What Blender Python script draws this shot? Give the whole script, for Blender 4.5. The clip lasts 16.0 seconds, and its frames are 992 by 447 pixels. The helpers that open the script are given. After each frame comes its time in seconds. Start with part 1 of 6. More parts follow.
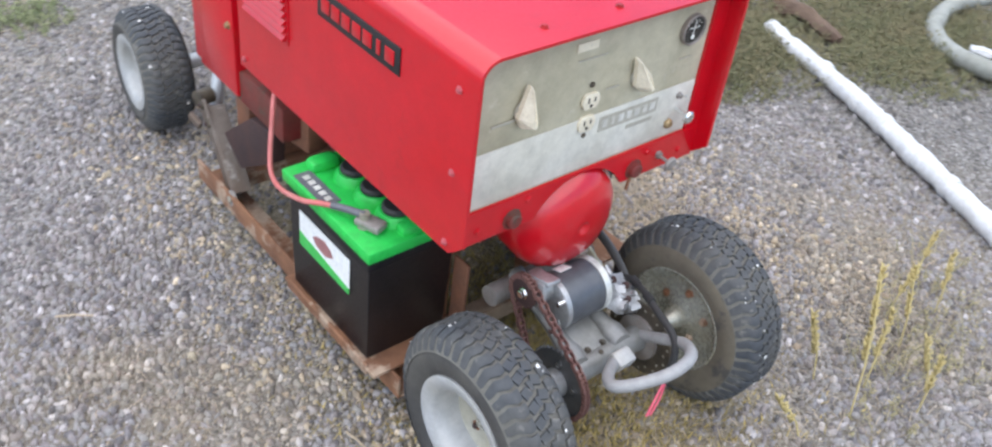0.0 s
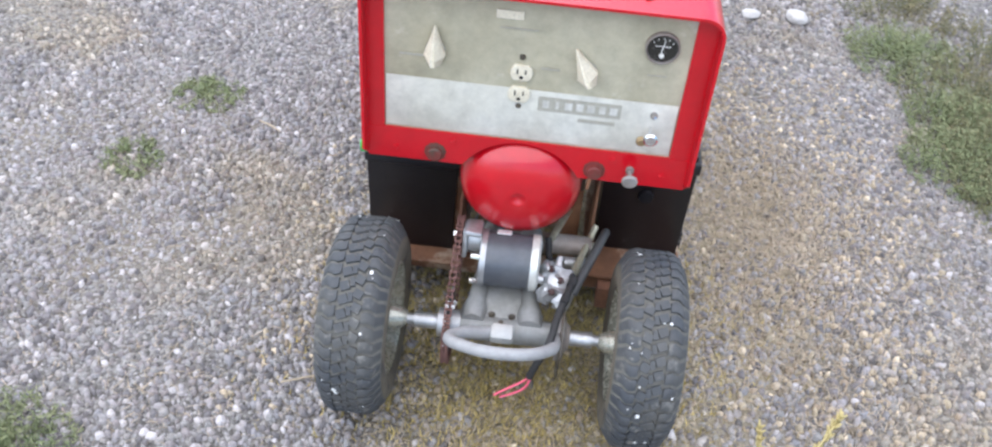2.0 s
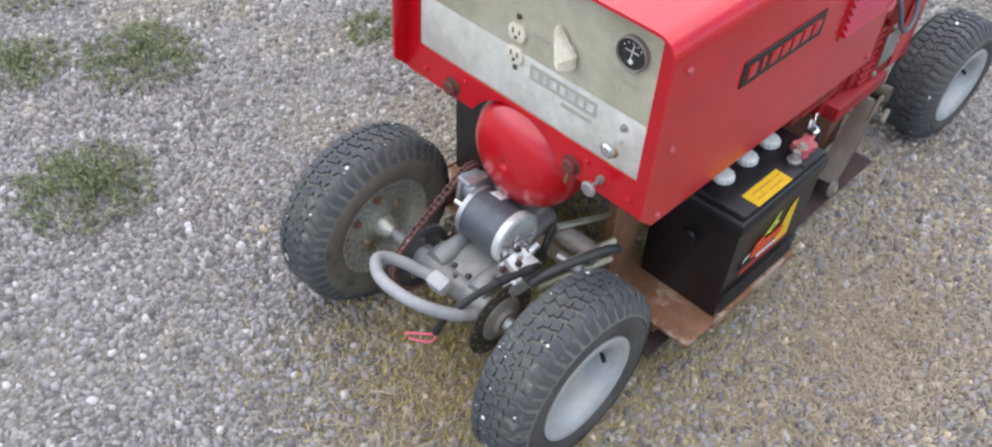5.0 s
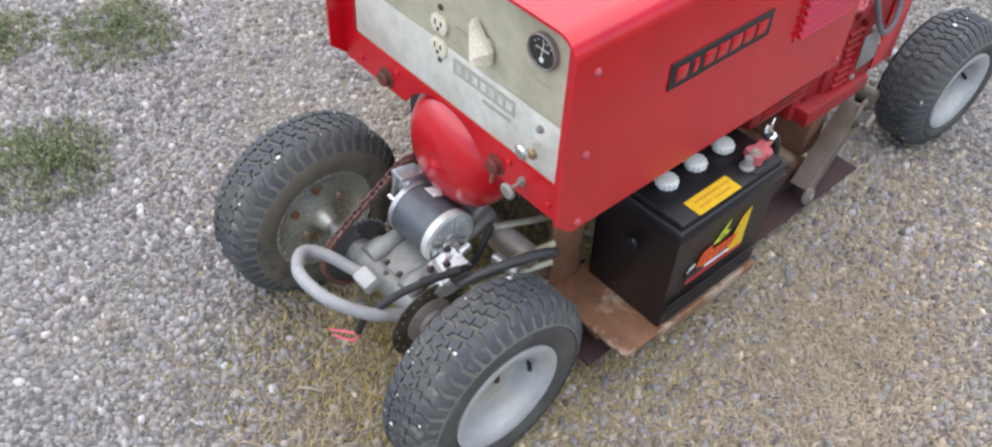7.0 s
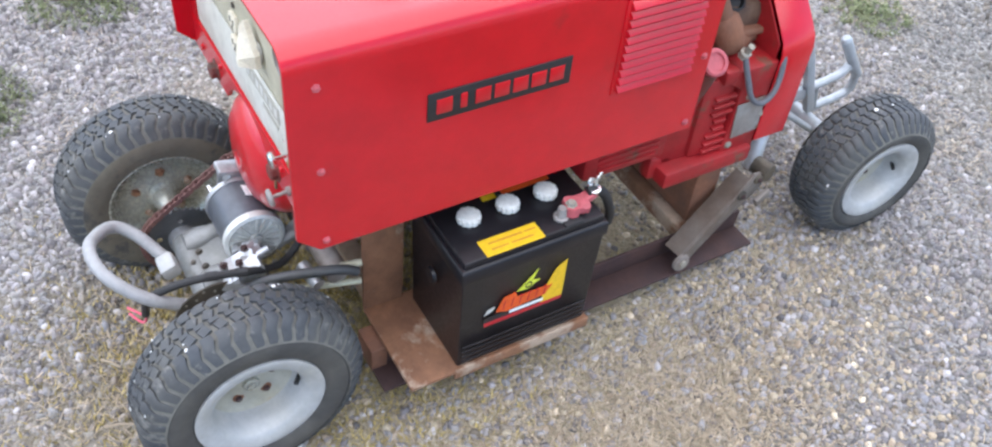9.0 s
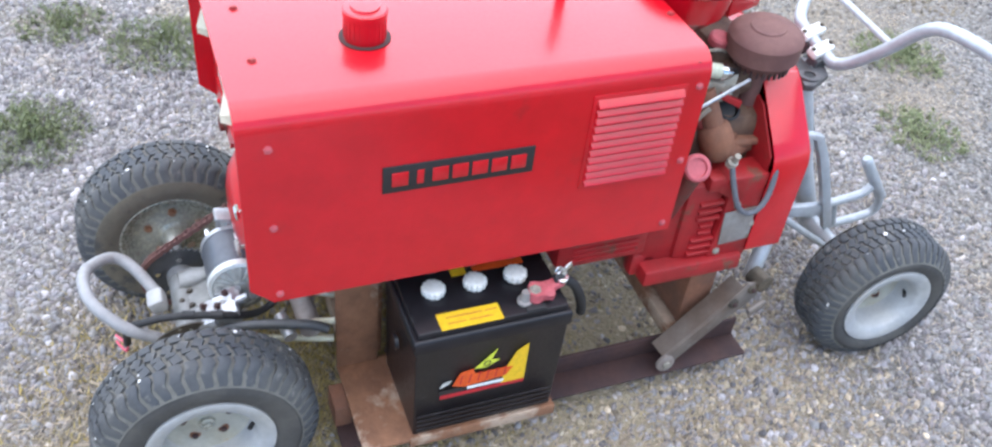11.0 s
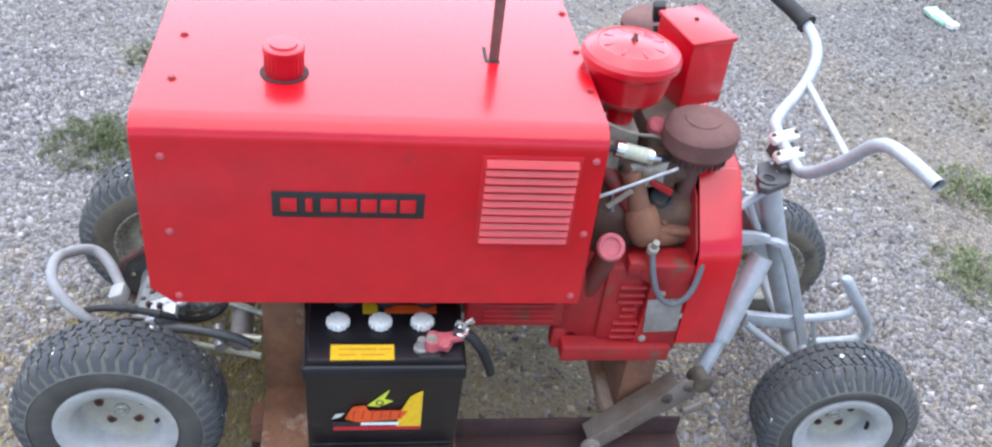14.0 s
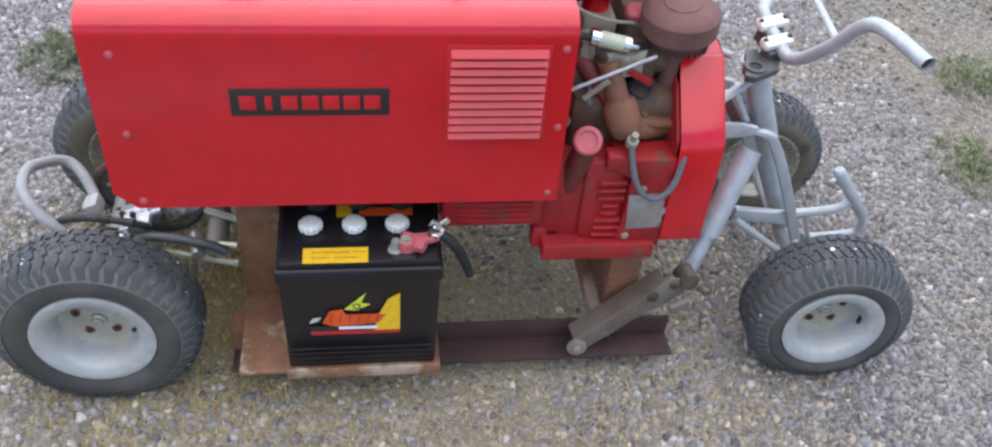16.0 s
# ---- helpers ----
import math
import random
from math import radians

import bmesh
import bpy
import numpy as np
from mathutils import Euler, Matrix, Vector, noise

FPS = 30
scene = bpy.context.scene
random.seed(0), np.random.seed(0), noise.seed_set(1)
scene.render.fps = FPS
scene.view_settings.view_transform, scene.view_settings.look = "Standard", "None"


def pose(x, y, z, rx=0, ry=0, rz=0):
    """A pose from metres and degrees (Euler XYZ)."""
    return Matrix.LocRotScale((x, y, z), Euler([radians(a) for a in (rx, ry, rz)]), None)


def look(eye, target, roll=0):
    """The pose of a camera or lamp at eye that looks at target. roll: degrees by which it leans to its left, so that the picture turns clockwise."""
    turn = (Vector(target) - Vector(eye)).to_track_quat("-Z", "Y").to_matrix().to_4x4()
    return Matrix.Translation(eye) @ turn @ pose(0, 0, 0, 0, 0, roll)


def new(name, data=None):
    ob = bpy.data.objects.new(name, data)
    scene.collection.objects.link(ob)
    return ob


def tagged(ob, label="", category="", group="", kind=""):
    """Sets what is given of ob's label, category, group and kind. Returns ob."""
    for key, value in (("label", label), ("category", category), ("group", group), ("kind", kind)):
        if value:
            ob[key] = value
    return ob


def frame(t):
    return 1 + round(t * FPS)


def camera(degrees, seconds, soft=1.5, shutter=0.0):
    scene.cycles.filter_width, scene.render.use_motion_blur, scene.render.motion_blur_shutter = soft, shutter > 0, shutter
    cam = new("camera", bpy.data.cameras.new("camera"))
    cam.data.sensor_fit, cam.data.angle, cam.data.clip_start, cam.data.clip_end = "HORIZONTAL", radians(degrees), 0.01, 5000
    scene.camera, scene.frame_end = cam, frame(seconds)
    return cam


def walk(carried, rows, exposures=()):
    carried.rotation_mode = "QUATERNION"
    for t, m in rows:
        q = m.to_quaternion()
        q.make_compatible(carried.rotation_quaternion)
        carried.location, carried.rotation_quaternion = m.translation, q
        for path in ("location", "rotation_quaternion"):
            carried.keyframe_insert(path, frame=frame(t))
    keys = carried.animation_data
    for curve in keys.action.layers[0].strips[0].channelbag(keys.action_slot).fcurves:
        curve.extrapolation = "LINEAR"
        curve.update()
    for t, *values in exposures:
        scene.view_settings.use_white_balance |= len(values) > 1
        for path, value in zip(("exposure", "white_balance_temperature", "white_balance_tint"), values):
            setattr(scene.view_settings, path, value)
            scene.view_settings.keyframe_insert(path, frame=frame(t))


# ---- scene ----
cam = camera(54.4, 16.0, soft=2.2, shutter=0.2)
METRES, EYE, TILT, LEAN, TURN = 3.8, 1.374, 0.0, 0.0, -43.6
EAST, NORTH = -0.982, -0.843
EXPOSURES = [(0.0, 0.76, 6880, 10), (0.5, 0.88, 6980, 10), (1.0, 0.84, 6980, 10), (1.5, 1.01, 6980, 10), (2.0, 0.98, 6780, 10), (2.5, 0.98, 6780, 10), (3.0, 0.76, 6880, 10), (4.0, 0.70, 6880, 10), (7.0, 0.81, 7080, 10), (7.5, 0.78, 6980, 10), (8.0, 1.11, 6780, 10), (10.5, 1.18, 6580, 10), (11.5, 1.24, 6380, 10), (12.5, 1.26, 6430, 10), (13.5, 1.01, 6430, 10), (14.5, 1.18, 6430, 10), (15.0, 0.76, 6580, 10), (15.5, 0.66, 6680, 10), (16.0, 0.76, 6780, 10)]
ROWS = [
    (0.0, 0.0, 0.0, 0.0, 4.69, -37.75, -6.08),
    (0.5, 0.0878, -0.0143, 0.0092, 19.48, -39.53, -5.35),
    (1.0, 0.154, 0.0028, 0.0132, 23.91, -40.38, -4.35),
    (1.5, 0.213, 0.0629, 0.0126, 36.51, -41.64, -4.01),
    (2.0, 0.2772, 0.0977, 0.0207, 49.73, -40.8, -3.73),
    (2.5, 0.3074, 0.1315, 0.0258, 56.46, -40.31, -3.78),
    (3.0, 0.3025, 0.1784, 0.0196, 59.95, -40.61, -5.81),
    (3.5, 0.3144, 0.2084, 0.017, 66.4, -41.47, -3.77),
    (4.0, 0.346, 0.2544, 0.0201, 76.54, -42.55, -3.32),
    (6.5, 0.3375, 0.3513, 0.0155, 92.06, -45.35, -2.66),
    (7.0, 0.3386, 0.3637, 0.0151, 92.44, -45.48, -2.53),
    (7.5, 0.3432, 0.3923, 0.0167, 94.34, -45.33, -2.44),
    (8.0, 0.3194, 0.4343, 0.0105, 96.57, -45.47, -3.12),
    (10.5, 0.3265, 0.5402, 0.0321, 113.0, -43.04, -5.18),
    (11.0, 0.3001, 0.5491, 0.0311, 113.35, -41.32, -5.39),
    (11.5, 0.2731, 0.5614, 0.027, 114.43, -38.99, -5.74),
    (12.0, 0.2667, 0.5999, 0.0271, 119.2, -39.21, -5.8),
    (12.5, 0.2682, 0.6424, 0.0366, 128.02, -39.76, -8.06),
    (13.0, 0.2602, 0.6529, 0.0363, 128.92, -38.24, -7.92),
    (13.5, 0.2589, 0.6552, 0.0379, 128.23, -37.43, -6.91),
    (14.0, 0.2608, 0.6589, 0.0378, 127.43, -37.13, -5.8),
    (14.5, 0.2612, 0.66, 0.0339, 126.56, -37.13, -4.55),
    (15.0, 0.2597, 0.6589, 0.0293, 126.0, -39.19, -3.69),
    (15.5, 0.2521, 0.6542, 0.0268, 125.95, -41.68, -3.52),
    (16.0, 0.2449, 0.6715, 0.0248, 127.29, -42.08, -4.01),
]
walk(cam, [(t, pose(EAST, NORTH, EYE, TILT, LEAN, TURN) @ pose(METRES * x, METRES * y, METRES * z, 90 + pitch, roll, yaw)) for t, x, y, z, yaw, pitch, roll in ROWS], EXPOSURES)

# ---- light ----
world = bpy.data.worlds.new("sky")
world.use_nodes = True
scene.world = world
wn = world.node_tree.nodes
sky = wn.new("ShaderNodeTexSky")
sky.sky_type = "NISHITA"
sky.sun_disc = False
sky.sun_elevation = radians(78)
sky.sun_rotation = radians(255)
sky.air_density, sky.dust_density, sky.ozone_density = 1.0, 0.6, 8.0
wn["Background"].inputs["Strength"].default_value = 0.15
world.node_tree.links.new(sky.outputs["Color"], wn["Background"].inputs["Color"])
sun = new("sun", bpy.data.lights.new("sun", "SUN"))
sun.data.energy, sun.data.angle, sun.data.color = 3.2, radians(135), (0.97, 0.96, 0.935)
SUN_FROM = Vector((math.sin(radians(255)) * math.cos(radians(78)), math.cos(radians(255)) * math.cos(radians(78)), math.sin(radians(78))))
sun.matrix_world = look(SUN_FROM * 10, (0, 0, 0))


# ---- materials ----
def mat(name, base, rough=0.5, metal=0.0, second=None, mix=0.35, scale=8.0, fine=90.0, bump=0.15, dist=0.001,
        spec=0.5, coat=0.0, third=None, third_cut=0.62, third_scale=5.0, per_object=0.0, per_island=None, detail=6.0, wave=0.0, mottle=0.16, coat_rough=0.28):
    """Procedural surface: base colour varied at two scales, optional wear or stain colour, fine relief."""
    m = bpy.data.materials.new(name)
    m.use_nodes = True
    t = m.node_tree
    N, L = t.nodes, t.links
    b = N["Principled BSDF"]
    b.inputs["Metallic"].default_value = metal
    b.inputs["Specular IOR Level"].default_value = spec
    b.inputs["Coat Weight"].default_value = coat
    b.inputs["Coat Roughness"].default_value = coat_rough
    b.inputs["Coat IOR"].default_value = 1.6
    co = N.new("ShaderNodeTexCoord")
    n1 = N.new("ShaderNodeTexNoise")
    n1.inputs["Scale"].default_value, n1.inputs["Detail"].default_value = scale, detail
    L.new(co.outputs["Object"], n1.inputs["Vector"])
    n2 = N.new("ShaderNodeTexNoise")
    n2.inputs["Scale"].default_value, n2.inputs["Detail"].default_value = fine, 4
    L.new(co.outputs["Object"], n2.inputs["Vector"])
    ramp = N.new("ShaderNodeMapRange")
    ramp.inputs["From Min"].default_value, ramp.inputs["From Max"].default_value = 0.35, 0.68
    L.new(n1.outputs["Fac"], ramp.inputs["Value"])
    mul = N.new("ShaderNodeMath")
    mul.operation = "MULTIPLY"
    mul.inputs[1].default_value = mix
    L.new(ramp.outputs["Result"], mul.inputs[0])
    mx = N.new("ShaderNodeMix")
    mx.data_type = "RGBA"
    mx.inputs["A"].default_value = (*base, 1)
    s = second or tuple(c * 0.6 for c in base)
    mx.inputs["B"].default_value = (*s, 1)
    L.new(mul.outputs[0], mx.inputs["Factor"])
    colour = mx.outputs["Result"]
    if third:
        n3 = N.new("ShaderNodeTexNoise")
        n3.inputs["Scale"].default_value, n3.inputs["Detail"].default_value = third_scale, 9
        n3.inputs["Roughness"].default_value = 0.65
        L.new(co.outputs["Object"], n3.inputs["Vector"])
        r3 = N.new("ShaderNodeMapRange")
        r3.inputs["From Min"].default_value, r3.inputs["From Max"].default_value = third_cut, third_cut + 0.08
        L.new(n3.outputs["Fac"], r3.inputs["Value"])
        m3 = N.new("ShaderNodeMix")
        m3.data_type = "RGBA"
        m3.inputs["B"].default_value = (*third, 1)
        L.new(r3.outputs["Result"], m3.inputs["Factor"])
        L.new(colour, m3.inputs["A"])
        colour = m3.outputs["Result"]
    if per_island:
        g = N.new("ShaderNodeNewGeometry")
        cr = N.new("ShaderNodeValToRGB")
        cr.color_ramp.interpolation = "LINEAR"
        for i, (p, c) in enumerate(per_island):
            e = cr.color_ramp.elements[i] if i < 2 else cr.color_ramp.elements.new(p)
            e.position, e.color = p, (*c, 1)
        L.new(g.outputs["Random Per Island"], cr.inputs["Fac"])
        m4 = N.new("ShaderNodeMix")
        m4.data_type = "RGBA"
        m4.blend_type = "MULTIPLY"
        m4.inputs["Factor"].default_value = 1.0
        L.new(colour, m4.inputs["A"])
        L.new(cr.outputs["Color"], m4.inputs["B"])
        colour = m4.outputs["Result"]
    # blotches between the two scales
    n5 = N.new("ShaderNodeTexNoise")
    n5.inputs["Scale"].default_value, n5.inputs["Detail"].default_value, n5.inputs["Roughness"].default_value = scale * 4.3, 7, 0.7
    L.new(co.outputs["Object"], n5.inputs["Vector"])
    r5 = N.new("ShaderNodeMapRange")
    r5.inputs["From Min"].default_value, r5.inputs["From Max"].default_value = 0.3, 0.7
    r5.inputs["To Min"].default_value, r5.inputs["To Max"].default_value = 1 - mottle, 1 + mottle
    L.new(n5.outputs["Fac"], r5.inputs["Value"])
    m5 = N.new("ShaderNodeMix")
    m5.data_type = "RGBA"
    m5.blend_type = "MULTIPLY"
    m5.inputs["Factor"].default_value = 1.0
    L.new(colour, m5.inputs["A"])
    L.new(r5.outputs["Result"], m5.inputs["B"])
    colour = m5.outputs["Result"]
    L.new(colour, b.inputs["Base Color"])
    rr = N.new("ShaderNodeMapRange")
    rr.inputs["To Min"].default_value, rr.inputs["To Max"].default_value = max(0.03, rough - 0.1), min(1, rough + 0.12)
    L.new(n2.outputs["Fac"], rr.inputs["Value"])
    L.new(rr.outputs["Result"], b.inputs["Roughness"])
    bp = N.new("ShaderNodeBump")
    bp.inputs["Strength"].default_value, bp.inputs["Distance"].default_value = bump, dist
    L.new(n2.outputs["Fac"], bp.inputs["Height"])
    if wave:
        bw_ = N.new("ShaderNodeBump")
        bw_.inputs["Strength"].default_value, bw_.inputs["Distance"].default_value = wave, 0.02
        L.new(n1.outputs["Fac"], bw_.inputs["Height"])
        L.new(bw_.outputs["Normal"], bp.inputs["Normal"])
    L.new(bp.outputs["Normal"], b.inputs["Normal"])
    return m


RED = mat("red_paint", (0.56, 0.001, 0.010), 0.40, second=(0.48, 0.001, 0.009), mix=0.6, scale=4, fine=160, bump=0.08, wave=0.10, mottle=0.10, coat=0.9, spec=0.15,
          third=(0.44, 0.006, 0.012), third_cut=0.62, third_scale=9, coat_rough=0.20)
RED_GLOSSY = mat("glossy_red_paint", (0.56, 0.001, 0.010), 0.34, second=(0.48, 0.001, 0.009), mix=0.6, scale=6, fine=160, bump=0.05, mottle=0.10, coat=1.0, spec=0.2, coat_rough=0.21)
RED_GRIMY = mat("grimy_red_paint", (0.20, 0.022, 0.02), 0.6, second=(0.11, 0.04, 0.028), mix=0.8, scale=14, fine=150, bump=0.3,
                third=(0.09, 0.05, 0.035), third_cut=0.55, third_scale=20)
RED_OLD = mat("old_red_paint", (0.38, 0.012, 0.016), 0.5, second=(0.23, 0.014, 0.014), mix=0.75, scale=11, fine=120, bump=0.25,
              third=(0.15, 0.055, 0.035), third_cut=0.57, third_scale=16)
RED_FADED = mat("faded_red_plastic", (0.52, 0.11, 0.125), 0.55, mix=0.4, scale=40)
RUST = mat("rusty_steel", (0.170, 0.078, 0.042), 0.85, second=(0.285, 0.135, 0.070), mix=0.9, scale=14, fine=220, bump=0.5, dist=0.002,
           third=(0.42, 0.31, 0.225), third_cut=0.50, third_scale=9)
RUST_DARK = mat("dark_rusty_steel", (0.042, 0.022, 0.022), 0.75, second=(0.075, 0.034, 0.026), mix=0.7, scale=18, fine=200, bump=0.4,
                third=(0.16, 0.06, 0.03), third_cut=0.66, third_scale=16)
RUST_MUFFLER = mat("rusty_muffler_steel", (0.135, 0.062, 0.055), 0.8, second=(0.20, 0.10, 0.08), mix=0.8, scale=12, fine=260, bump=0.35,
                   third=(0.08, 0.04, 0.04), third_cut=0.63, third_scale=13)
RUST_ORANGE = mat("orange_rusty_iron", (0.235, 0.10, 0.055), 0.85, second=(0.15, 0.075, 0.05), mix=0.8, scale=22, fine=180, bump=0.5, dist=0.002)
STEEL_GREY = mat("weathered_grey_steel", (0.34, 0.32, 0.30), 0.6, 0.35, second=(0.20, 0.15, 0.12), mix=0.8, scale=16, fine=150, bump=0.3,
                 third=(0.20, 0.10, 0.05), third_cut=0.64, third_scale=18)
SILVER = mat("silver_paint", (0.45, 0.48, 0.50), 0.32, 0.2, second=(0.36, 0.38, 0.39), mix=0.6, scale=10, fine=140, bump=0.12,
             third=(0.30, 0.27, 0.24), third_cut=0.7, third_scale=16)
RIM_PAINT = mat("pale_rim_paint", (0.44, 0.455, 0.465), 0.40, 0.1, second=(0.38, 0.365, 0.32), mix=0.7, scale=9, fine=140, bump=0.1,
                third=(0.34, 0.24, 0.16), third_cut=0.69, third_scale=14)
DIRT = mat("dried_dirt", (0.15, 0.13, 0.095), 0.95, second=(0.11, 0.095, 0.075), mix=0.9, scale=9, fine=200, bump=0.5, third=(0.07, 0.066, 0.06), third_cut=0.55, third_scale=18)
RIM_DUSTY = mat("dusty_rim_paint", (0.44, 0.45, 0.40), 0.26, 0.4, second=(0.32, 0.295, 0.22), mix=0.8, scale=9, fine=140, bump=0.15,
                third=(0.20, 0.12, 0.06), third_cut=0.64, third_scale=13)
CAST_GREY = mat("dull_grey_casting", (0.27, 0.275, 0.27), 0.5, 0.35, second=(0.18, 0.175, 0.155), mix=0.8, scale=16, fine=180, bump=0.3,
                third=(0.14, 0.125, 0.10), third_cut=0.62, third_scale=18)
GREY_TUBE = mat("grey_painted_tube", (0.33, 0.33, 0.33), 0.55, 0.05, second=(0.24, 0.235, 0.225), mix=0.6, scale=14, fine=120, bump=0.15)
ALU = mat("cast_aluminium", (0.52, 0.53, 0.54), 0.4, 0.7, second=(0.34, 0.34, 0.335), mix=0.7, scale=30, fine=240, bump=0.4)
CAP_METAL = mat("pale_cap_metal", (0.66, 0.67, 0.63), 0.35, 0.3, second=(0.48, 0.48, 0.43), mix=0.6, scale=30, fine=200, bump=0.15)
CHROME = mat("chrome", (0.80, 0.80, 0.80), 0.15, 1.0, mix=0.2, fine=200, bump=0.04)
MOTOR = mat("dark_blue_grey_motor_paint", (0.075, 0.085, 0.105), 0.35, 0.2, second=(0.13, 0.13, 0.12), mix=0.5, scale=12, bump=0.1)
RUBBER = mat("tyre_rubber", (0.056, 0.062, 0.070), 0.70, second=(0.105, 0.102, 0.094), mix=0.8, scale=11, fine=130, bump=0.35,
             third=(0.17, 0.165, 0.150), third_cut=0.58, third_scale=34, spec=0.35)
TREAD_DUST = mat("dusty_tread_floor", (0.155, 0.150, 0.130), 0.9, second=(0.10, 0.096, 0.085), mix=0.7, scale=22, fine=130, bump=0.3)
SIDEWALL = mat("tyre_sidewall", (0.048, 0.047, 0.046), 0.65, second=(0.105, 0.098, 0.085), mix=0.8, scale=10, fine=130, bump=0.15)
BLACK = mat("black_battery_case", (0.009, 0.008, 0.010), 0.34, second=(0.018, 0.016, 0.018), mix=0.7, scale=9, fine=180, bump=0.12, spec=0.4,
            third=(0.045, 0.042, 0.042), third_cut=0.64, third_scale=26)
BLACK_MATT = mat("black_rubber", (0.016, 0.016, 0.017), 0.6, second=(0.035, 0.034, 0.033), mix=0.6, scale=30, bump=0.2)
GREEN = mat("bright_green_plastic", (0.010, 0.50, 0.075), 0.42, second=(0.010, 0.40, 0.06), mix=0.6, scale=12, fine=150, bump=0.08)
WHITE = mat("white_plastic", (0.80, 0.80, 0.76), 0.45, second=(0.66, 0.64, 0.58), mix=0.5, scale=40, bump=0.08)
WHITE_LABEL = mat("white_label", (0.82, 0.83, 0.82), 0.4, second=(0.7, 0.72, 0.71), mix=0.4, scale=30, bump=0.03)
IVORY = mat("ivory_plastic", (0.76, 0.70, 0.55), 0.45, second=(0.62, 0.54, 0.40), mix=0.5, scale=60, bump=0.08)
YELLOW = mat("yellow_label", (0.80, 0.50, 0.02), 0.45, second=(0.7, 0.42, 0.02), mix=0.4, scale=30, bump=0.03)
LIME = mat("lime_label", (0.62, 0.68, 0.06), 0.45, mix=0.2, scale=30, bump=0.03)
YELLOW_PRINT = mat("faint_brown_print", (0.52, 0.22, 0.03), 0.5, second=(0.66, 0.36, 0.03), mix=0.8, scale=60, bump=0.03)
ORANGE = mat("orange_label", (0.75, 0.10, 0.015), 0.45, mix=0.3, scale=30, bump=0.03)
LABEL_RED = mat("red_label", (0.50, 0.02, 0.03), 0.45, mix=0.3, scale=30, bump=0.03)
LABEL_GREEN = mat("green_label", (0.05, 0.50, 0.10), 0.45, mix=0.3, scale=30, bump=0.03)
MINT = mat("mint_green_foil", (0.30, 0.56, 0.40), 0.35, second=(0.5, 0.66, 0.56), mix=0.8, scale=30, bump=0.2)
MAROON = mat("faded_maroon_print", (0.36, 0.16, 0.16), 0.5, mix=0.4, scale=60, bump=0.03)
BADGE = mat("black_badge", (0.018, 0.016, 0.017), 0.45, second=(0.03, 0.025, 0.025), mix=0.5, scale=30, bump=0.05)
PANEL_DARK = mat("tarnished_panel_metal", (0.50, 0.465, 0.345), 0.5, 0.05, second=(0.35, 0.315, 0.215), mix=0.8, scale=7, fine=120, bump=0.12,
                 third=(0.60, 0.57, 0.48), third_cut=0.6, third_scale=9)
PANEL_PALE = mat("worn_pale_panel_paint", (0.66, 0.65, 0.58), 0.5, 0.03, second=(0.52, 0.50, 0.42), mix=0.9, scale=8, fine=120, bump=0.1,
                 third=(0.38, 0.36, 0.30), third_cut=0.62, third_scale=10)
PRINT_GREY = mat("worn_grey_print", (0.39, 0.37, 0.31), 0.55, second=(0.42, 0.40, 0.33), mix=0.8, scale=26, bump=0.05)
PRINT_PALE = mat("worn_pale_print", (0.64, 0.63, 0.58), 0.55, second=(0.46, 0.45, 0.40), mix=0.8, scale=26, bump=0.05)
GAUGE_FACE = mat("black_gauge_face", (0.030, 0.028, 0.024), 0.25, mix=0.3, bump=0.02)
ROD_METAL = mat("pale_brassy_steel", (0.62, 0.60, 0.46), 0.35, 0.5, second=(0.44, 0.42, 0.30), mix=0.6, scale=40, bump=0.1)
BRASS = mat("tarnished_brass", (0.46, 0.33, 0.18), 0.45, 0.7, mix=0.6, scale=60, bump=0.2)
GRIME = mat("greasy_brown_engine_metal", (0.070, 0.042, 0.032), 0.6, 0.1, second=(0.17, 0.105, 0.068), mix=0.85, scale=22, fine=160, bump=0.5, dist=0.002,
            third=(0.17, 0.05, 0.035), third_cut=0.60, third_scale=20)
DARK_STEEL = mat("dark_grey_steel", (0.115, 0.115, 0.12), 0.45, 0.3, second=(0.07, 0.065, 0.06), mix=0.7, scale=20, bump=0.2)
RIM_DISC = mat("dusty_tan_rim_paint", (0.43, 0.42, 0.36), 0.45, 0.1, second=(0.34, 0.31, 0.23), mix=0.8, scale=12, fine=140, bump=0.12,
               third=(0.30, 0.17, 0.09), third_cut=0.68, third_scale=24)
OILY = mat("oily_engine_metal", (0.052, 0.044, 0.034), 0.55, 0.2, second=(0.14, 0.11, 0.075), mix=0.8, scale=24, fine=160, bump=0.4)
PALE_METAL = mat("pale_dusty_casting", (0.40, 0.38, 0.32), 0.6, 0.3, second=(0.24, 0.20, 0.15), mix=0.8, scale=26, fine=160, bump=0.4)
PINK_WIRE = mat("pink_wire", (0.75, 0.12, 0.18), 0.5, mix=0.3, scale=40)
CABLE_RED = mat("faded_red_cable", (0.55, 0.14, 0.13), 0.5, second=(0.62, 0.26, 0.24), mix=0.7, scale=12)
ARM_GREY = mat("dark_grey_arm_paint", (0.055, 0.058, 0.062), 0.5, 0.1, second=(0.10, 0.098, 0.09), mix=0.6, scale=20, bump=0.15)
CABLE_GREY = mat("grey_cable", (0.13, 0.135, 0.15), 0.5, mix=0.4, scale=30)
PLASTIC_GLASS = mat("cloudy_filter_plastic", (0.52, 0.55, 0.42), 0.3, second=(0.40, 0.42, 0.30), mix=0.6, scale=40)
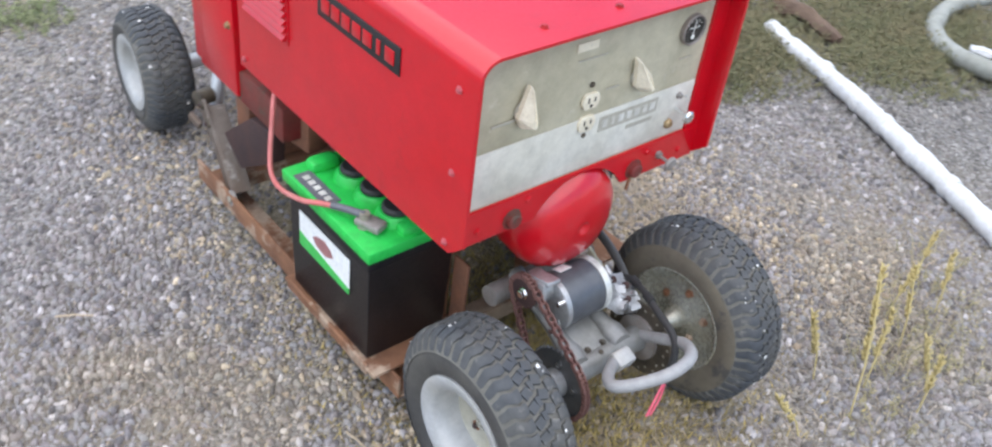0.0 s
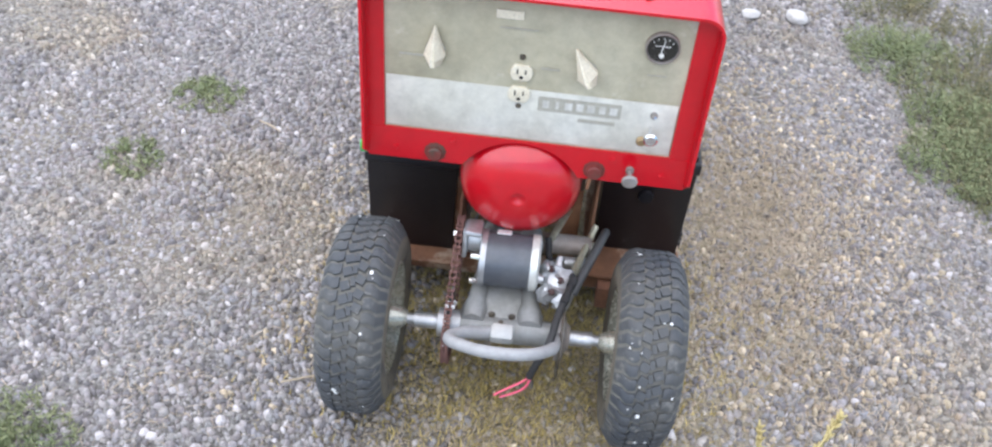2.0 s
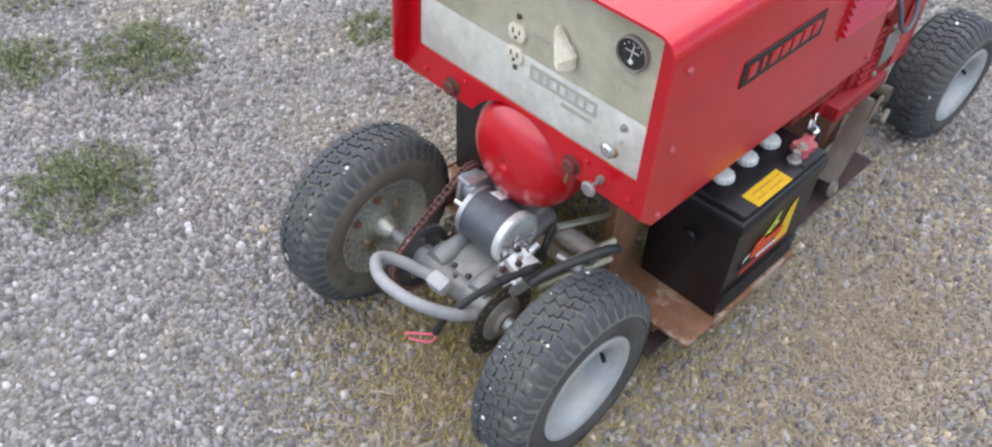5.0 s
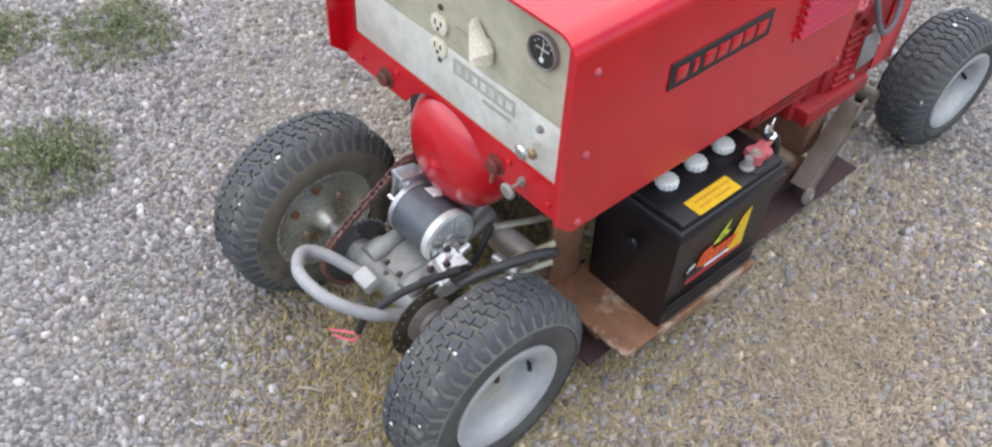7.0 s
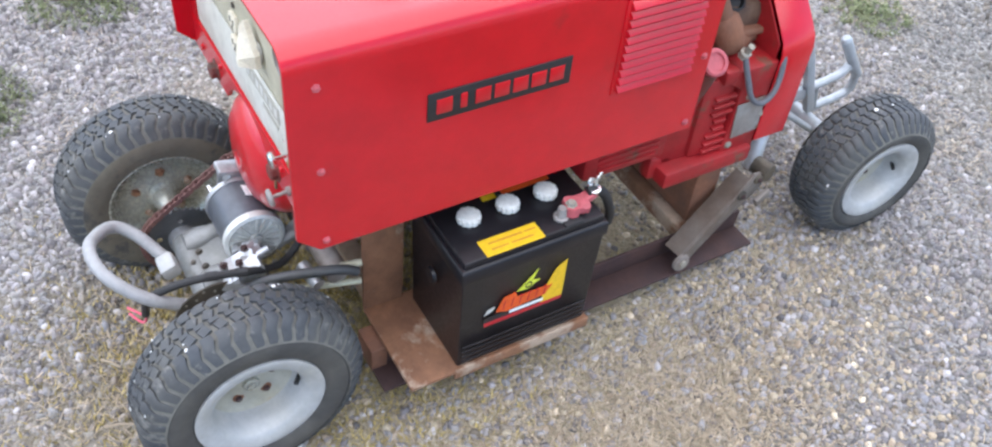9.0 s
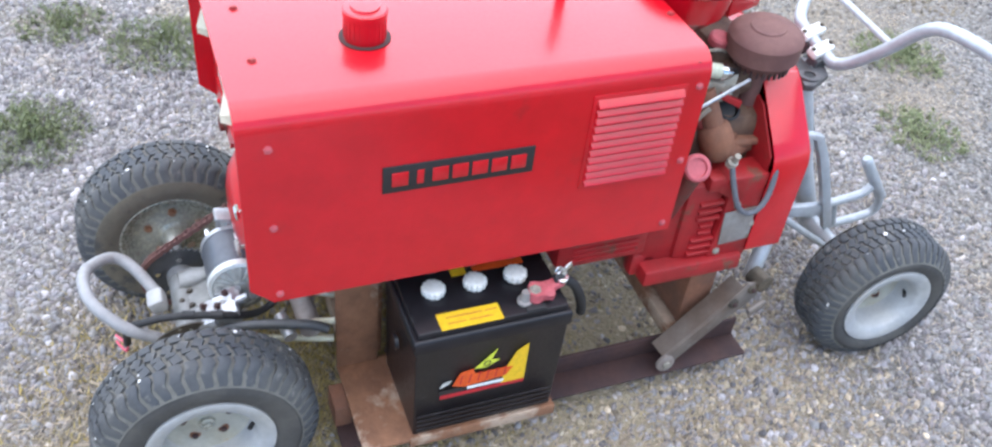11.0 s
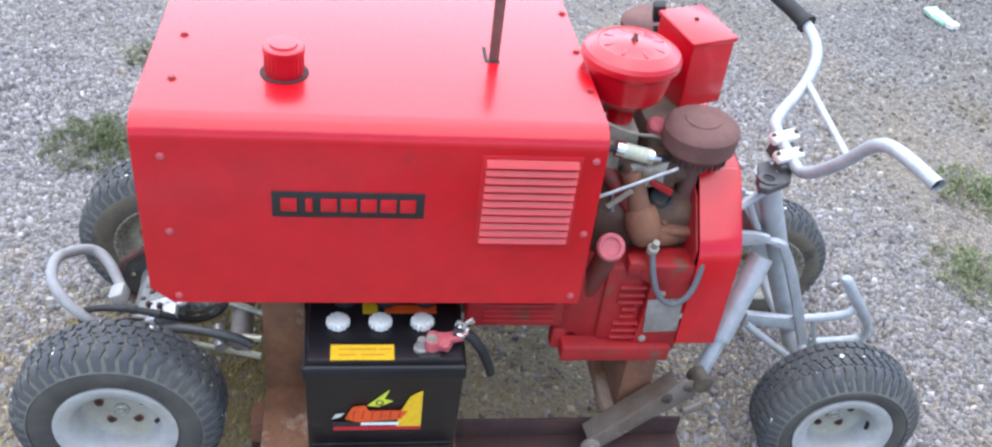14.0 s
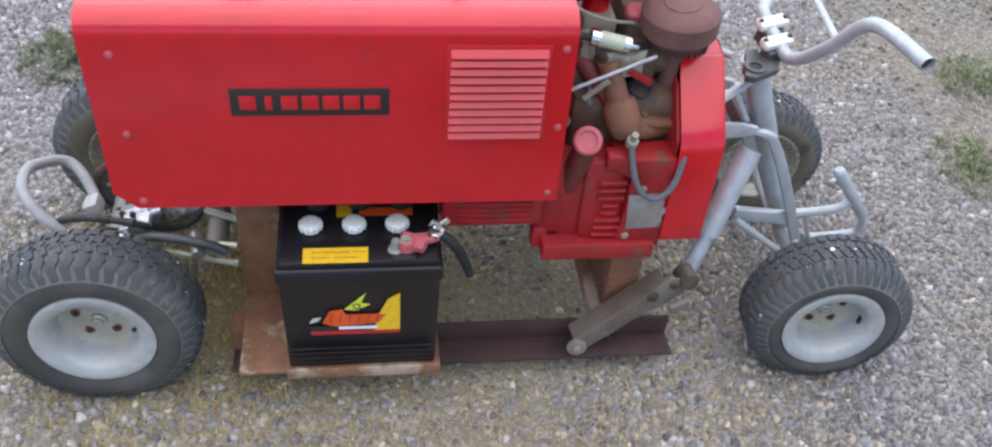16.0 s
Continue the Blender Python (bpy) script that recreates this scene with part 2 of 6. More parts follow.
SPECK = mat("white_paint_speck", (0.80, 0.80, 0.77), 0.6, mix=0.2, scale=60)
WRAP = mat("white_plastic_wrap", (0.62, 0.635, 0.645), 0.5, second=(0.50, 0.50, 0.48), mix=0.7, scale=10, fine=60, bump=0.4, dist=0.004)
HOSE = mat("pale_hose", (0.29, 0.30, 0.27), 0.6, second=(0.21, 0.215, 0.18), mix=0.7, scale=8, bump=0.2)
WOOD_DARK = mat("dark_rotten_wood", (0.10, 0.065, 0.045), 0.85, second=(0.18, 0.12, 0.08), mix=0.7, scale=16, bump=0.6, dist=0.004)
STONE_HUES = [(0.0, (0.42, 0.41, 0.41)), (1.0, (2.05, 2.02, 1.98)), (0.14, (0.68, 0.66, 0.66)), (0.28, (0.98, 0.90, 0.86)), (0.42, (0.90, 0.92, 0.95)), (0.56, (1.12, 1.08, 1.0)),
              (0.70, (1.0, 1.02, 0.99)), (0.82, (1.34, 1.28, 1.22)), (0.92, (1.15, 1.12, 1.12)), (0.965, (1.72, 1.68, 1.64))]
STONES = mat("gravel_stones", (0.272, 0.264, 0.270), 0.9, second=(0.220, 0.208, 0.206), mix=0.7, scale=60, fine=300, bump=0.3, third=(0.275, 0.248, 0.210), third_cut=0.53, third_scale=1.7,
             mottle=0.25, per_island=STONE_HUES)
# tan stone tone, kept pale to brighten the shaded ground under the cart
STONES_TAN = mat("tan_dusty_stones", (0.385, 0.332, 0.252), 0.9, second=(0.32, 0.268, 0.195), mix=0.7, scale=60, fine=300, bump=0.3, mottle=0.25, per_island=STONE_HUES)
# darker stone tone for the far and right-hand gravel
STONES_DULL = mat("darker_gravel_stones", (0.205, 0.201, 0.195), 0.9, second=(0.165, 0.155, 0.143), mix=0.7, scale=60, fine=300, bump=0.3, third=(0.20, 0.172, 0.13), third_cut=0.52, third_scale=1.5,
                  mottle=0.25, per_island=STONE_HUES)
LINK_STEEL = mat("greasy_brown_grey_steel", (0.20, 0.17, 0.145), 0.55, 0.25, second=(0.13, 0.09, 0.065), mix=0.9, scale=13, fine=150, bump=0.35,
                 third=(0.36, 0.33, 0.30), third_cut=0.60, third_scale=15)
CREAM_CABLE = mat("cream_cable", (0.52, 0.42, 0.25), 0.5, mix=0.4, scale=30)
PALE_STONE = mat("pale_stone", (0.50, 0.48, 0.46), 0.85, second=(0.38, 0.36, 0.34), mix=0.6, scale=30, bump=0.4)
STRAW = mat("dry_straw", (0.40, 0.338, 0.270), 0.85, second=(0.31, 0.257, 0.180), mix=0.7, scale=6,
            per_island=[(0.0, (0.5, 0.47, 0.42)), (1.0, (1.45, 1.4, 1.3))])
GRASS = mat("green_weed", (0.165, 0.208, 0.105), 0.8, second=(0.240, 0.252, 0.155), mix=0.6, scale=8,
            per_island=[(0.0, (0.65, 0.7, 0.6)), (1.0, (1.5, 1.35, 1.3))])
OLIVE_WEED = mat("olive_weed", (0.150, 0.168, 0.090), 0.8, second=(0.225, 0.195, 0.125), mix=0.7, scale=7,
                 per_island=[(0.0, (0.55, 0.6, 0.55)), (1.0, (1.5, 1.3, 1.2))])
DRY_WEED = mat("dry_olive_weed", (0.34, 0.31, 0.185), 0.8, second=(0.25, 0.235, 0.13), mix=0.6, scale=9,
               per_island=[(0.0, (0.7, 0.72, 0.65)), (1.0, (1.45, 1.35, 1.25))])
MOSS = mat("ochre_moss", (0.45, 0.36, 0.15), 0.9, second=(0.31, 0.25, 0.09), mix=0.7, scale=9,
           per_island=[(0.0, (0.5, 0.5, 0.45)), (1.0, (1.4, 1.35, 1.25))])
SEED = mat("yellow_seed_stalk", (0.52, 0.43, 0.20), 0.7, second=(0.44, 0.34, 0.13), mix=0.5, scale=14)

# bare ground between the stones: stony soil with matted straw-coloured patches
GROUND = bpy.data.materials.new("stony_soil")
GROUND.use_nodes = True
gt = GROUND.node_tree
gN, gL = gt.nodes, gt.links
gb = gN["Principled BSDF"]
gb.inputs["Roughness"].default_value = 0.95
gco = gN.new("ShaderNodeTexCoord")
vor = gN.new("ShaderNodeTexVoronoi")
vor.inputs["Scale"].default_value = 130
gL.new(gco.outputs["Object"], vor.inputs["Vector"])
bw = gN.new("ShaderNodeSeparateColor")
gL.new(vor.outputs["Color"], bw.inputs["Color"])
gr = gN.new("ShaderNodeValToRGB")
for i, (p, c) in enumerate([(0.0, (0.085, 0.079, 0.072)), (1.0, (0.34, 0.33, 0.315)), (0.35, (0.14, 0.132, 0.123)), (0.75, (0.215, 0.205, 0.193))]):
    e = gr.color_ramp.elements[i] if i < 2 else gr.color_ramp.elements.new(p)
    e.position, e.color = p, (*c, 1)
gL.new(bw.outputs["Red"], gr.inputs["Fac"])
gn = gN.new("ShaderNodeTexNoise")
gn.inputs["Scale"].default_value, gn.inputs["Detail"].default_value = 1.3, 8
gL.new(gco.outputs["Object"], gn.inputs["Vector"])
gm = gN.new("ShaderNodeMapRange")
gm.inputs["From Min"].default_value, gm.inputs["From Max"].default_value, gm.inputs["To Max"].default_value = 0.46, 0.66, 0.65
gL.new(gn.outputs["Fac"], gm.inputs["Value"])
gx = gN.new("ShaderNodeMix")
gx.data_type = "RGBA"
gx.inputs["B"].default_value = (0.23, 0.195, 0.14, 1)
gL.new(gm.outputs["Result"], gx.inputs["Factor"])
gL.new(gr.outputs["Color"], gx.inputs["A"])
# dry mossy ground under and beside the cart, its colour raised against the shade
gs = gN.new("ShaderNodeSeparateXYZ")
gL.new(gco.outputs["Object"], gs.inputs["Vector"])
def ground_math(op, a, b):
    n = gN.new("ShaderNodeMath")
    n.operation = op
    for k, v in enumerate((a, b)):
        if v is not None and not isinstance(v, (int, float)):
            gL.new(v, n.inputs[k])
        elif v is not None:
            n.inputs[k].default_value = v
    return n.outputs[0]
gu = ground_math("MULTIPLY", ground_math("ADD", gs.outputs["X"], -0.18), 2.2)
gv = ground_math("MULTIPLY", ground_math("ADD", gs.outputs["Y"], -0.40), 1.35)
gd = ground_math("ADD", ground_math("MULTIPLY", gu, gu), ground_math("MULTIPLY", gv, gv))
gd = ground_math("ADD", gd, ground_math("MULTIPLY", ground_math("SUBTRACT", gn.outputs["Fac"], 0.5), 3.0))
gk = gN.new("ShaderNodeMapRange")
gk.inputs["From Min"].default_value, gk.inputs["From Max"].default_value = 1.5, 0.5
gk.inputs["To Max"].default_value = 0.6
gL.new(gd, gk.inputs["Value"])
gy = gN.new("ShaderNodeMix")
gy.data_type = "RGBA"
gy.inputs["B"].default_value = (0.41, 0.34, 0.205, 1)
gL.new(gk.outputs["Result"], gy.inputs["Factor"])
gL.new(gx.outputs["Result"], gy.inputs["A"])
gL.new(gy.outputs["Result"], gb.inputs["Base Color"])
gp = gN.new("ShaderNodeBump")
gp.inputs["Strength"].default_value, gp.inputs["Distance"].default_value = 0.9, 0.006
gp.invert = True
gL.new(vor.outputs["Distance"], gp.inputs["Height"])
gL.new(gp.outputs["Normal"], gb.inputs["Normal"])


# ---- mesh tools ----
class Shape:
    """Vertices and faces gathered from simple solids, to become one mesh."""

    def __init__(self):
        self.v, self.f = [], []

    def add(self, verts, faces, m=None):
        k = len(self.v)
        self.v += [tuple(m @ Vector(p)) if m is not None else tuple(p) for p in verts]
        self.f += [tuple(i + k for i in q) for q in faces]
        return self

    def box(self, size, at, bevel=0.0, turn=(0, 0, 0), segments=2):
        b = bmesh.new()
        bmesh.ops.create_cube(b, size=1.0)
        bmesh.ops.scale(b, vec=size, verts=b.verts)
        if bevel:
            bmesh.ops.bevel(b, geom=b.edges[:], offset=bevel, segments=segments, profile=0.5, affect="EDGES")
        b.verts.index_update()
        m = pose(*at, *turn)
        self.add([v.co for v in b.verts], [[v.index for v in f.verts] for f in b.faces], m)
        b.free()
        return self

    def ring(self, rows, closed=False, caps=True):
        """Skin over rows of equally many points."""
        n = len(rows[0])
        verts = [p for r in rows for p in r]
        faces = []
        for i in range(len(rows) - (0 if closed else 1)):
            a, b = i * n, ((i + 1) % len(rows)) * n
            for j in range(n):
                faces.append((a + j, a + (j + 1) % n, b + (j + 1) % n, b + j))
        if caps and not closed:
            faces.append(tuple(range(n))[::-1])
            faces.append(tuple(range((len(rows) - 1) * n, len(rows) * n)))
        return self.add(verts, faces)

    def tube(self, points, r, sides=10, rounds=0, caps=True, r_end=None):
        """A round bar along points; rounds smooths the bends."""
        p = [Vector(q) for q in points]
        for _ in range(rounds):
            q = [p[0]]
            for a, b in zip(p, p[1:]):
                q += [a.lerp(b, 0.25), a.lerp(b, 0.75)]
            p = q + [p[-1]]
        rows, side = [], None
        for i, c in enumerate(p):
            d = (p[min(i + 1, len(p) - 1)] - p[max(i - 1, 0)]).normalized()
            if side is None:
                side = d.orthogonal().normalized()
            side = (side - d * side.dot(d)).normalized()
            other = d.cross(side)
            rr = r if r_end is None else r + (r_end - r) * i / (len(p) - 1)
            rows.append([c + (side * math.cos(a) + other * math.sin(a)) * rr for a in [2 * math.pi * k / sides for k in range(sides)]])
        return self.ring(rows, caps=caps)

    def lathe(self, profile, at, axis, sides=32, closed=False, caps=True):
        """profile: (along the axis, radius) pairs, turned round the axis at a place."""
        d = Vector(axis).normalized()
        side = d.orthogonal().normalized()
        other = d.cross(side)
        o = Vector(at)
        rows = [[o + d * a + (side * math.cos(t) + other * math.sin(t)) * max(r, 1e-4) for t in [2 * math.pi * k / sides for k in range(sides)]]
                for a, r in profile]
        return self.ring(rows, closed=closed, caps=caps)

    def prism(self, outline, axis, low, high):
        """An outline in the two other axes, drawn out along axis."""
        put = {"x": lambda u, v, w: (w, u, v), "y": lambda u, v, w: (u, w, v), "z": lambda u, v, w: (u, v, w)}[axis]
        n = len(outline)
        verts = [put(u, v, low) for u, v in outline] + [put(u, v, high) for u, v in outline]
        faces = [tuple(range(n))[::-1], tuple(range(n, 2 * n))] + [(i, (i + 1) % n, n + (i + 1) % n, n + i) for i in range(n)]
        return self.add(verts, faces)


def part(name, shape, material, parent=None, label="", smooth=35, bevel=0.0):
    """One mesh object from a Shape, under a thing or a part."""
    me = bpy.data.meshes.new(name)
    me.from_pydata(shape.v, [], shape.f)
    b = bmesh.new()
    b.from_mesh(me)
    bmesh.ops.recalc_face_normals(b, faces=b.faces)
    if bevel:
        es = [e for e in b.edges if len(e.link_faces) == 2 and e.calc_face_angle(0) > radians(40)]
        bmesh.ops.bevel(b, geom=es, offset=bevel, segments=2, profile=0.5, affect="EDGES", clamp_overlap=True)
    b.to_mesh(me)
    b.free()
    me.polygons.foreach_set("use_smooth", [True] * len(me.polygons))
    me.set_sharp_from_angle(angle=radians(smooth))
    me.materials.append(material)
    ob = new(name, me)
    if parent is not None:
        ob.parent = parent
    if label:
        tagged(ob, label)
    return ob


def thing(name, label, category, at=(0, 0, 0), group=""):
    return tagged(new(name), label, category, group)


def S():
    return Shape()


def hexbolt(at, axis, r=0.008, h=0.006):
    return S().lathe([(-0.002, r * 1.5), (0.001, r * 1.5), (0.0011, r), (h, r), (h + 0.001, r * 0.85)], at, axis, sides=6)


def crumpled(at, size, turn, seed):
    """A lumpy cast block with dented faces."""
    b = bmesh.new()
    bmesh.ops.create_cube(b, size=1.0)
    bmesh.ops.subdivide_edges(b, edges=b.edges[:], cuts=3, use_grid_fill=True)
    m = pose(*at, *turn)
    vs = []
    for v in b.verts:
        q = v.co.lerp(v.co.normalized() * 0.62, 0.35)
        q = Vector((q.x * size[0], q.y * size[1], q.z * size[2]))
        q += noise.noise_vector(v.co * 4.0 + Vector((seed, 0, 0))) * min(size) * 0.26
        vs.append(m @ q)
    b.verts.index_update()
    fs = [[v.index for v in f.verts] for f in b.faces]
    b.free()
    return vs, fs


# ---- ground ----
def ground_sheet():
    near = np.arange(-3.0, 4.01, 0.06)
    far = np.array([0.5, 1.5, 4, 10, 30, 90, 300])
    axis = np.concatenate([-3.0 - far[::-1], near, 4.0 + far])
    n = len(axis)
    v = [(x, y, (0.006 * noise.noise((x * 2.1, y * 2.1, 0)) + 0.003 * noise.noise((x * 9, y * 9, 4))) if abs(x) < 5 and abs(y) < 5 else 0.0)
         for y in axis for x in axis]
    f = [(i * n + j, i * n + j + 1, (i + 1) * n + j + 1, (i + 1) * n + j) for i in range(n - 1) for j in range(n - 1)]
    s = S()
    s.v, s.f = v, f
    ob = part("ground", s, GROUND, smooth=180)
    return tagged(ob, "grey-pink gravel yard with patches of dry matted grass", "ground", kind="structure")


ground = ground_sheet()

# ---- welding machine: sheet-metal housing ----
XL, XR, ZB, ZT, YF, YR = -0.262, 0.285, 0.452, 0.787, -0.024, 0.662
welder = thing("welding_machine", "red engine-driven welding machine in a sheet-metal housing, mounted on a cart", "welder")


def housing_shell():
    def profile(inset, drop):
        r = 0.034 - inset
        xl, xr, zt = XL + inset, XR - inset, ZT - inset
        p = [(xr, ZB + drop)]
        for k in range(9):
            a = k / 8 * math.pi / 2
            p.append((xr - r + r * math.cos(a), zt - r + r * math.sin(a)))
        for k in range(9):
            a = math.pi / 2 + k / 8 * math.pi / 2
            p.append((xl + r + r * math.cos(a), zt - r + r * math.sin(a)))
        p.append((xl, ZB + drop))
        return p
    s = S()
    rows = []
    for y, drop in ((YF, 0.030), (YF + 0.033, 0.0), (YR, 0.0)):
        outer, inner = profile(0, drop), profile(0.005, drop)
        rows.append([(x, y, z) for x, z in outer] + [(x, y, z) for x, z in inner[::-1]])
    return s.ring(rows)


housing = part("housing", housing_shell(), RED, welder, "glossy red sheet-metal housing with rounded top edges", bevel=0.0)
# bent-in flange round the front and the apron under the panel
PL, PR, PB, PT = -0.229, 0.246, 0.512, 0.768
YP = 0.010


def front_frame():
    s = S()
    s.prism([(XL + 0.005, PB), (PL, PB), (PL, PT), (XL + 0.005, PT)], "y", YP - 0.004, YP + 0.002)
    s.prism([(PR, PB), (XR - 0.005, PB), (XR - 0.005, PT), (PR, PT)], "y", YP - 0.004, YP + 0.002)
    s.prism([(XL + 0.005, PT), (XR - 0.005, PT), (XR - 0.03, ZT - 0.006), (XL + 0.03, ZT - 0.006)], "y", YP - 0.004, YP + 0.002)
    # apron with an arch for the generator's end bell
    arch = [(0.003 + 0.112 * math.cos(a), 0.397 + 0.112 * math.sin(a)) for a in [math.pi * (0.16 + 0.68 * k / 14) for k in range(15)]]
    pts = [(XL + 0.005, ZB)] + [(x, max(z, ZB)) for x, z in arch[::-1]] + [(XR - 0.005, ZB)]
    for a, b in zip(pts, pts[1:]):
        s.prism([a, b, (b[0], PB), (a[0], PB)], "y", YP - 0.005, YP + 0.002)
    return s


part("front_flange", front_frame(), RED, welder, "red flange and arched apron round the control panel")
part("back_plate", S().box((XR - XL - 0.014, 0.004, 0.30), (0.0115, YR - 0.02, 0.625)), RED_OLD, welder)
for sx in (XL, XR):
    for y, z in ((0.016, 0.729), (0.016, 0.595), (0.018, 0.468), (0.646, 0.738), (0.648, 0.60), (0.646, 0.470)):
        d = 1 if sx > 0 else -1
        part("bolt", hexbolt((sx + d * 0.001, y, z), (d, 0, 0), 0.0042, 0.003), RED_FADED, housing)
for x, y in ((0.026, 0.018), (0.167, 0.02), (-0.12, 0.019), (0.161, 0.652), (-0.117, 0.652), (0.03, 0.652)):
    part("bolt", hexbolt((x, y, ZT), (0, 0, 1), 0.005, 0.003), RED_OLD, housing)


# side badges and louvres, one set on each side
def side_details(d, x, y0, y1, v0, v1, zc):
    badge = part("badge", S().box((0.003, y1 - y0, 0.046), (x + d * 0.001, (y0 + y1) / 2, zc), 0.0012), BADGE, housing, "black name badge with raised red bars")
    w = (y1 - y0 - 0.02) / 7
    for k in range(7):
        yc = y0 + 0.010 + w * (k + 0.5)
        part("bar", S().box((0.0016, w * 0.80 if k != 1 else w * 0.34, 0.0235), (x + d * 0.003, yc, zc), 0.0005), RED, badge)
    louvre = part("louvre_panel", S().box((0.002, v1 - v0, 0.168), (x + d * 0.001, (v0 + v1) / 2, 0.661), 0.0006), RED, housing, "pressed louvre panel")
    for k in range(11):
        z = 0.590 + k * 0.0142
        s = S()
        n = 8
        a = [(x + d * 0.0015, z - 0.0062), (x + d * 0.0105, z - 0.0052), (x + d * 0.0112, z - 0.0038), (x + d * 0.0105, z - 0.0026), (x + d * 0.0015, z + 0.0062)]
        s.ring([[(px, y, pz) for px, pz in a] for y in (v0 + 0.006, v1 - 0.006)])
        part("slat", s, RED, louvre)


side_details(1, XR, 0.167, 0.393, 0.474, 0.626, 0.6495)
side_details(-1, XL, 0.152, 0.378, 0.475, 0.63, 0.703)

# ---- control panel ----
panel = part("control_panel", S().box((PR - PL + 0.02, 0.004, PT - PB + 0.006), ((PL + PR) / 2, YP + 0.003, (PB + PT) / 2)), PANEL_DARK, welder,
             "tarnished grey metal control panel with worn print")
YQ = YP - 0.0005
part("pale_band", S().box((PR - PL - 0.004, 0.0012, 0.096), ((PL + PR) / 2, YQ, 0.565), 0.0004), PANEL_PALE, panel, "worn pale painted band")
part("name_plate", S().box((0.134, 0.001, 0.027), (0.088, YQ - 0.001, 0.590)), PRINT_GREY, panel, "worn grey name plate")
for k, wk in enumerate((0.010, 0.005, 0.012, 0.011, 0.012, 0.010, 0.012)):
    part("bar", S().box((wk, 0.0008, 0.0135), (0.034 + k * 0.0182, YQ - 0.0018, 0.590)), PRINT_PALE, panel)
for x, w, z, h in ((0.118, 0.06, 0.566, 0.007), (-0.18, 0.05, 0.655, 0.004), (0.035, 0.03, 0.655, 0.003), (-0.02, 0.06, 0.72, 0.002), (0.2, 0.03, 0.665, 0.002)):
    part("print_bar", S().box((w, 0.0008, h), (x, YQ - 0.0014, z)), PRINT_GREY, panel)
part("tag", S().box((0.042, 0.001, 0.014), (-0.035, YQ - 0.001, 0.742)), IVORY, panel, "small cream tag")


def pointer_knob(x, z, tilt):
    """Faceted ivory pointer: broad round foot, ridge to a point."""
    s = S()
    c, sn = math.cos(radians(tilt)), math.sin(radians(tilt))
    def at(u, v, w):
        u, v = u * 0.92, v * 0.86
        return (x + u * c - v * sn, YQ - w, z + u * sn + v * c)
    base = [(-0.009, -0.027), (0.009, -0.027), (0.0185, -0.006), (0.0015, 0.050), (-0.0015, 0.050), (-0.0185, -0.006)]
    ridge = [(-0.003, -0.018), (0.003, -0.018), (0.0035, -0.006), (0.0006, 0.044), (-0.0006, 0.044), (-0.0035, -0.006)]
    s.ring([[at(u, v, 0.004) for u, v in base], [at(u, v, 0.012) for u, v in base], [at(u, v, 0.032 - 0.30 * max(0, v)) for u, v in ridge]])
    k = part("pointer_knob", s, IVORY, panel, "faceted ivory pointer knob", smooth=20)
    part("knob_collar", S().lathe([(0, 0.016), (0.005, 0.015)], (x, YQ, z), (0, -1, 0), 24), PRINT_GREY, k)


pointer_knob(-0.148, 0.668, 0)
pointer_knob(0.091, 0.660, 27)


def outlet(x, z):
    o = []
    for k in range(28):
        a = 2 * math.pi * k / 28
        o.append((x + 0.0175 * math.cos(a), z + max(-0.0135, min(0.0135, 0.0175 * math.sin(a)))))
    f = part("outlet", S().prism(o, "y", YQ - 0.005, YQ + 0.001), IVORY, panel, "ivory power outlet face", bevel=0.0006)
    # black pieces paint the dark of the pin openings
    for dx, h in ((-0.0065, 0.009), (0.0065, 0.0075)):
        part("slot", S().box((0.0022, 0.0012, h), (x + dx, YQ - 0.0053, z + 0.003)), BLACK_MATT, f)
    part("slot", S().lathe([(0, 0.003), (0.001, 0.003)], (x, YQ - 0.0047, z - 0.0075), (0, -1, 0), 12), BLACK_MATT, f)


outlet(-0.010, 0.644)
outlet(-0.011, 0.604)
for z in (0.671, 0.581):
    part("screw", S().lathe([(0, 0.005), (0.002, 0.0045), (0.003, 0.002)], (-0.0105, YQ, z), (0, -1, 0), 12), OILY, panel)

gauge = part("gauge", S().lathe([(-0.002, 0.0265), (0.006, 0.0265), (0.008, 0.0245), (0.005, 0.0232), (0.003, 0.0232)], (0.200, YQ, 0.715), (0, -1, 0), 36), STEEL_GREY, panel, "round ammeter with tarnished bezel")
part("dial", S().lathe([(0.002, 0.0232), (0.0042, 0.0232)], (0.200, YQ, 0.715), (0, -1, 0), 36), GAUGE_FACE, gauge)
part("needle", S().box((0.0014, 0.0006, 0.030), (0.200, YQ - 0.0048, 0.715), turn=(0, 8, 0)), WHITE, gauge)
part("scale_bar", S().box((0.024, 0.0006, 0.0012), (0.200, YQ - 0.0048, 0.719)), WHITE, gauge)
part("pivot", S().lathe([(0, 0.004), (0.001, 0.004)], (0.200, YQ - 0.0045, 0.703), (0, -1, 0), 12), WHITE, gauge)
for a in range(5):
    t = radians(140 - a * 25)
    part("tick", S().box((0.0028, 0.0006, 0.0010), (0.2 + 0.019 * math.cos(t), YQ - 0.0048, 0.713 + 0.019 * math.sin(t)), turn=(0, -math.degrees(t), 0)), WHITE, gauge)

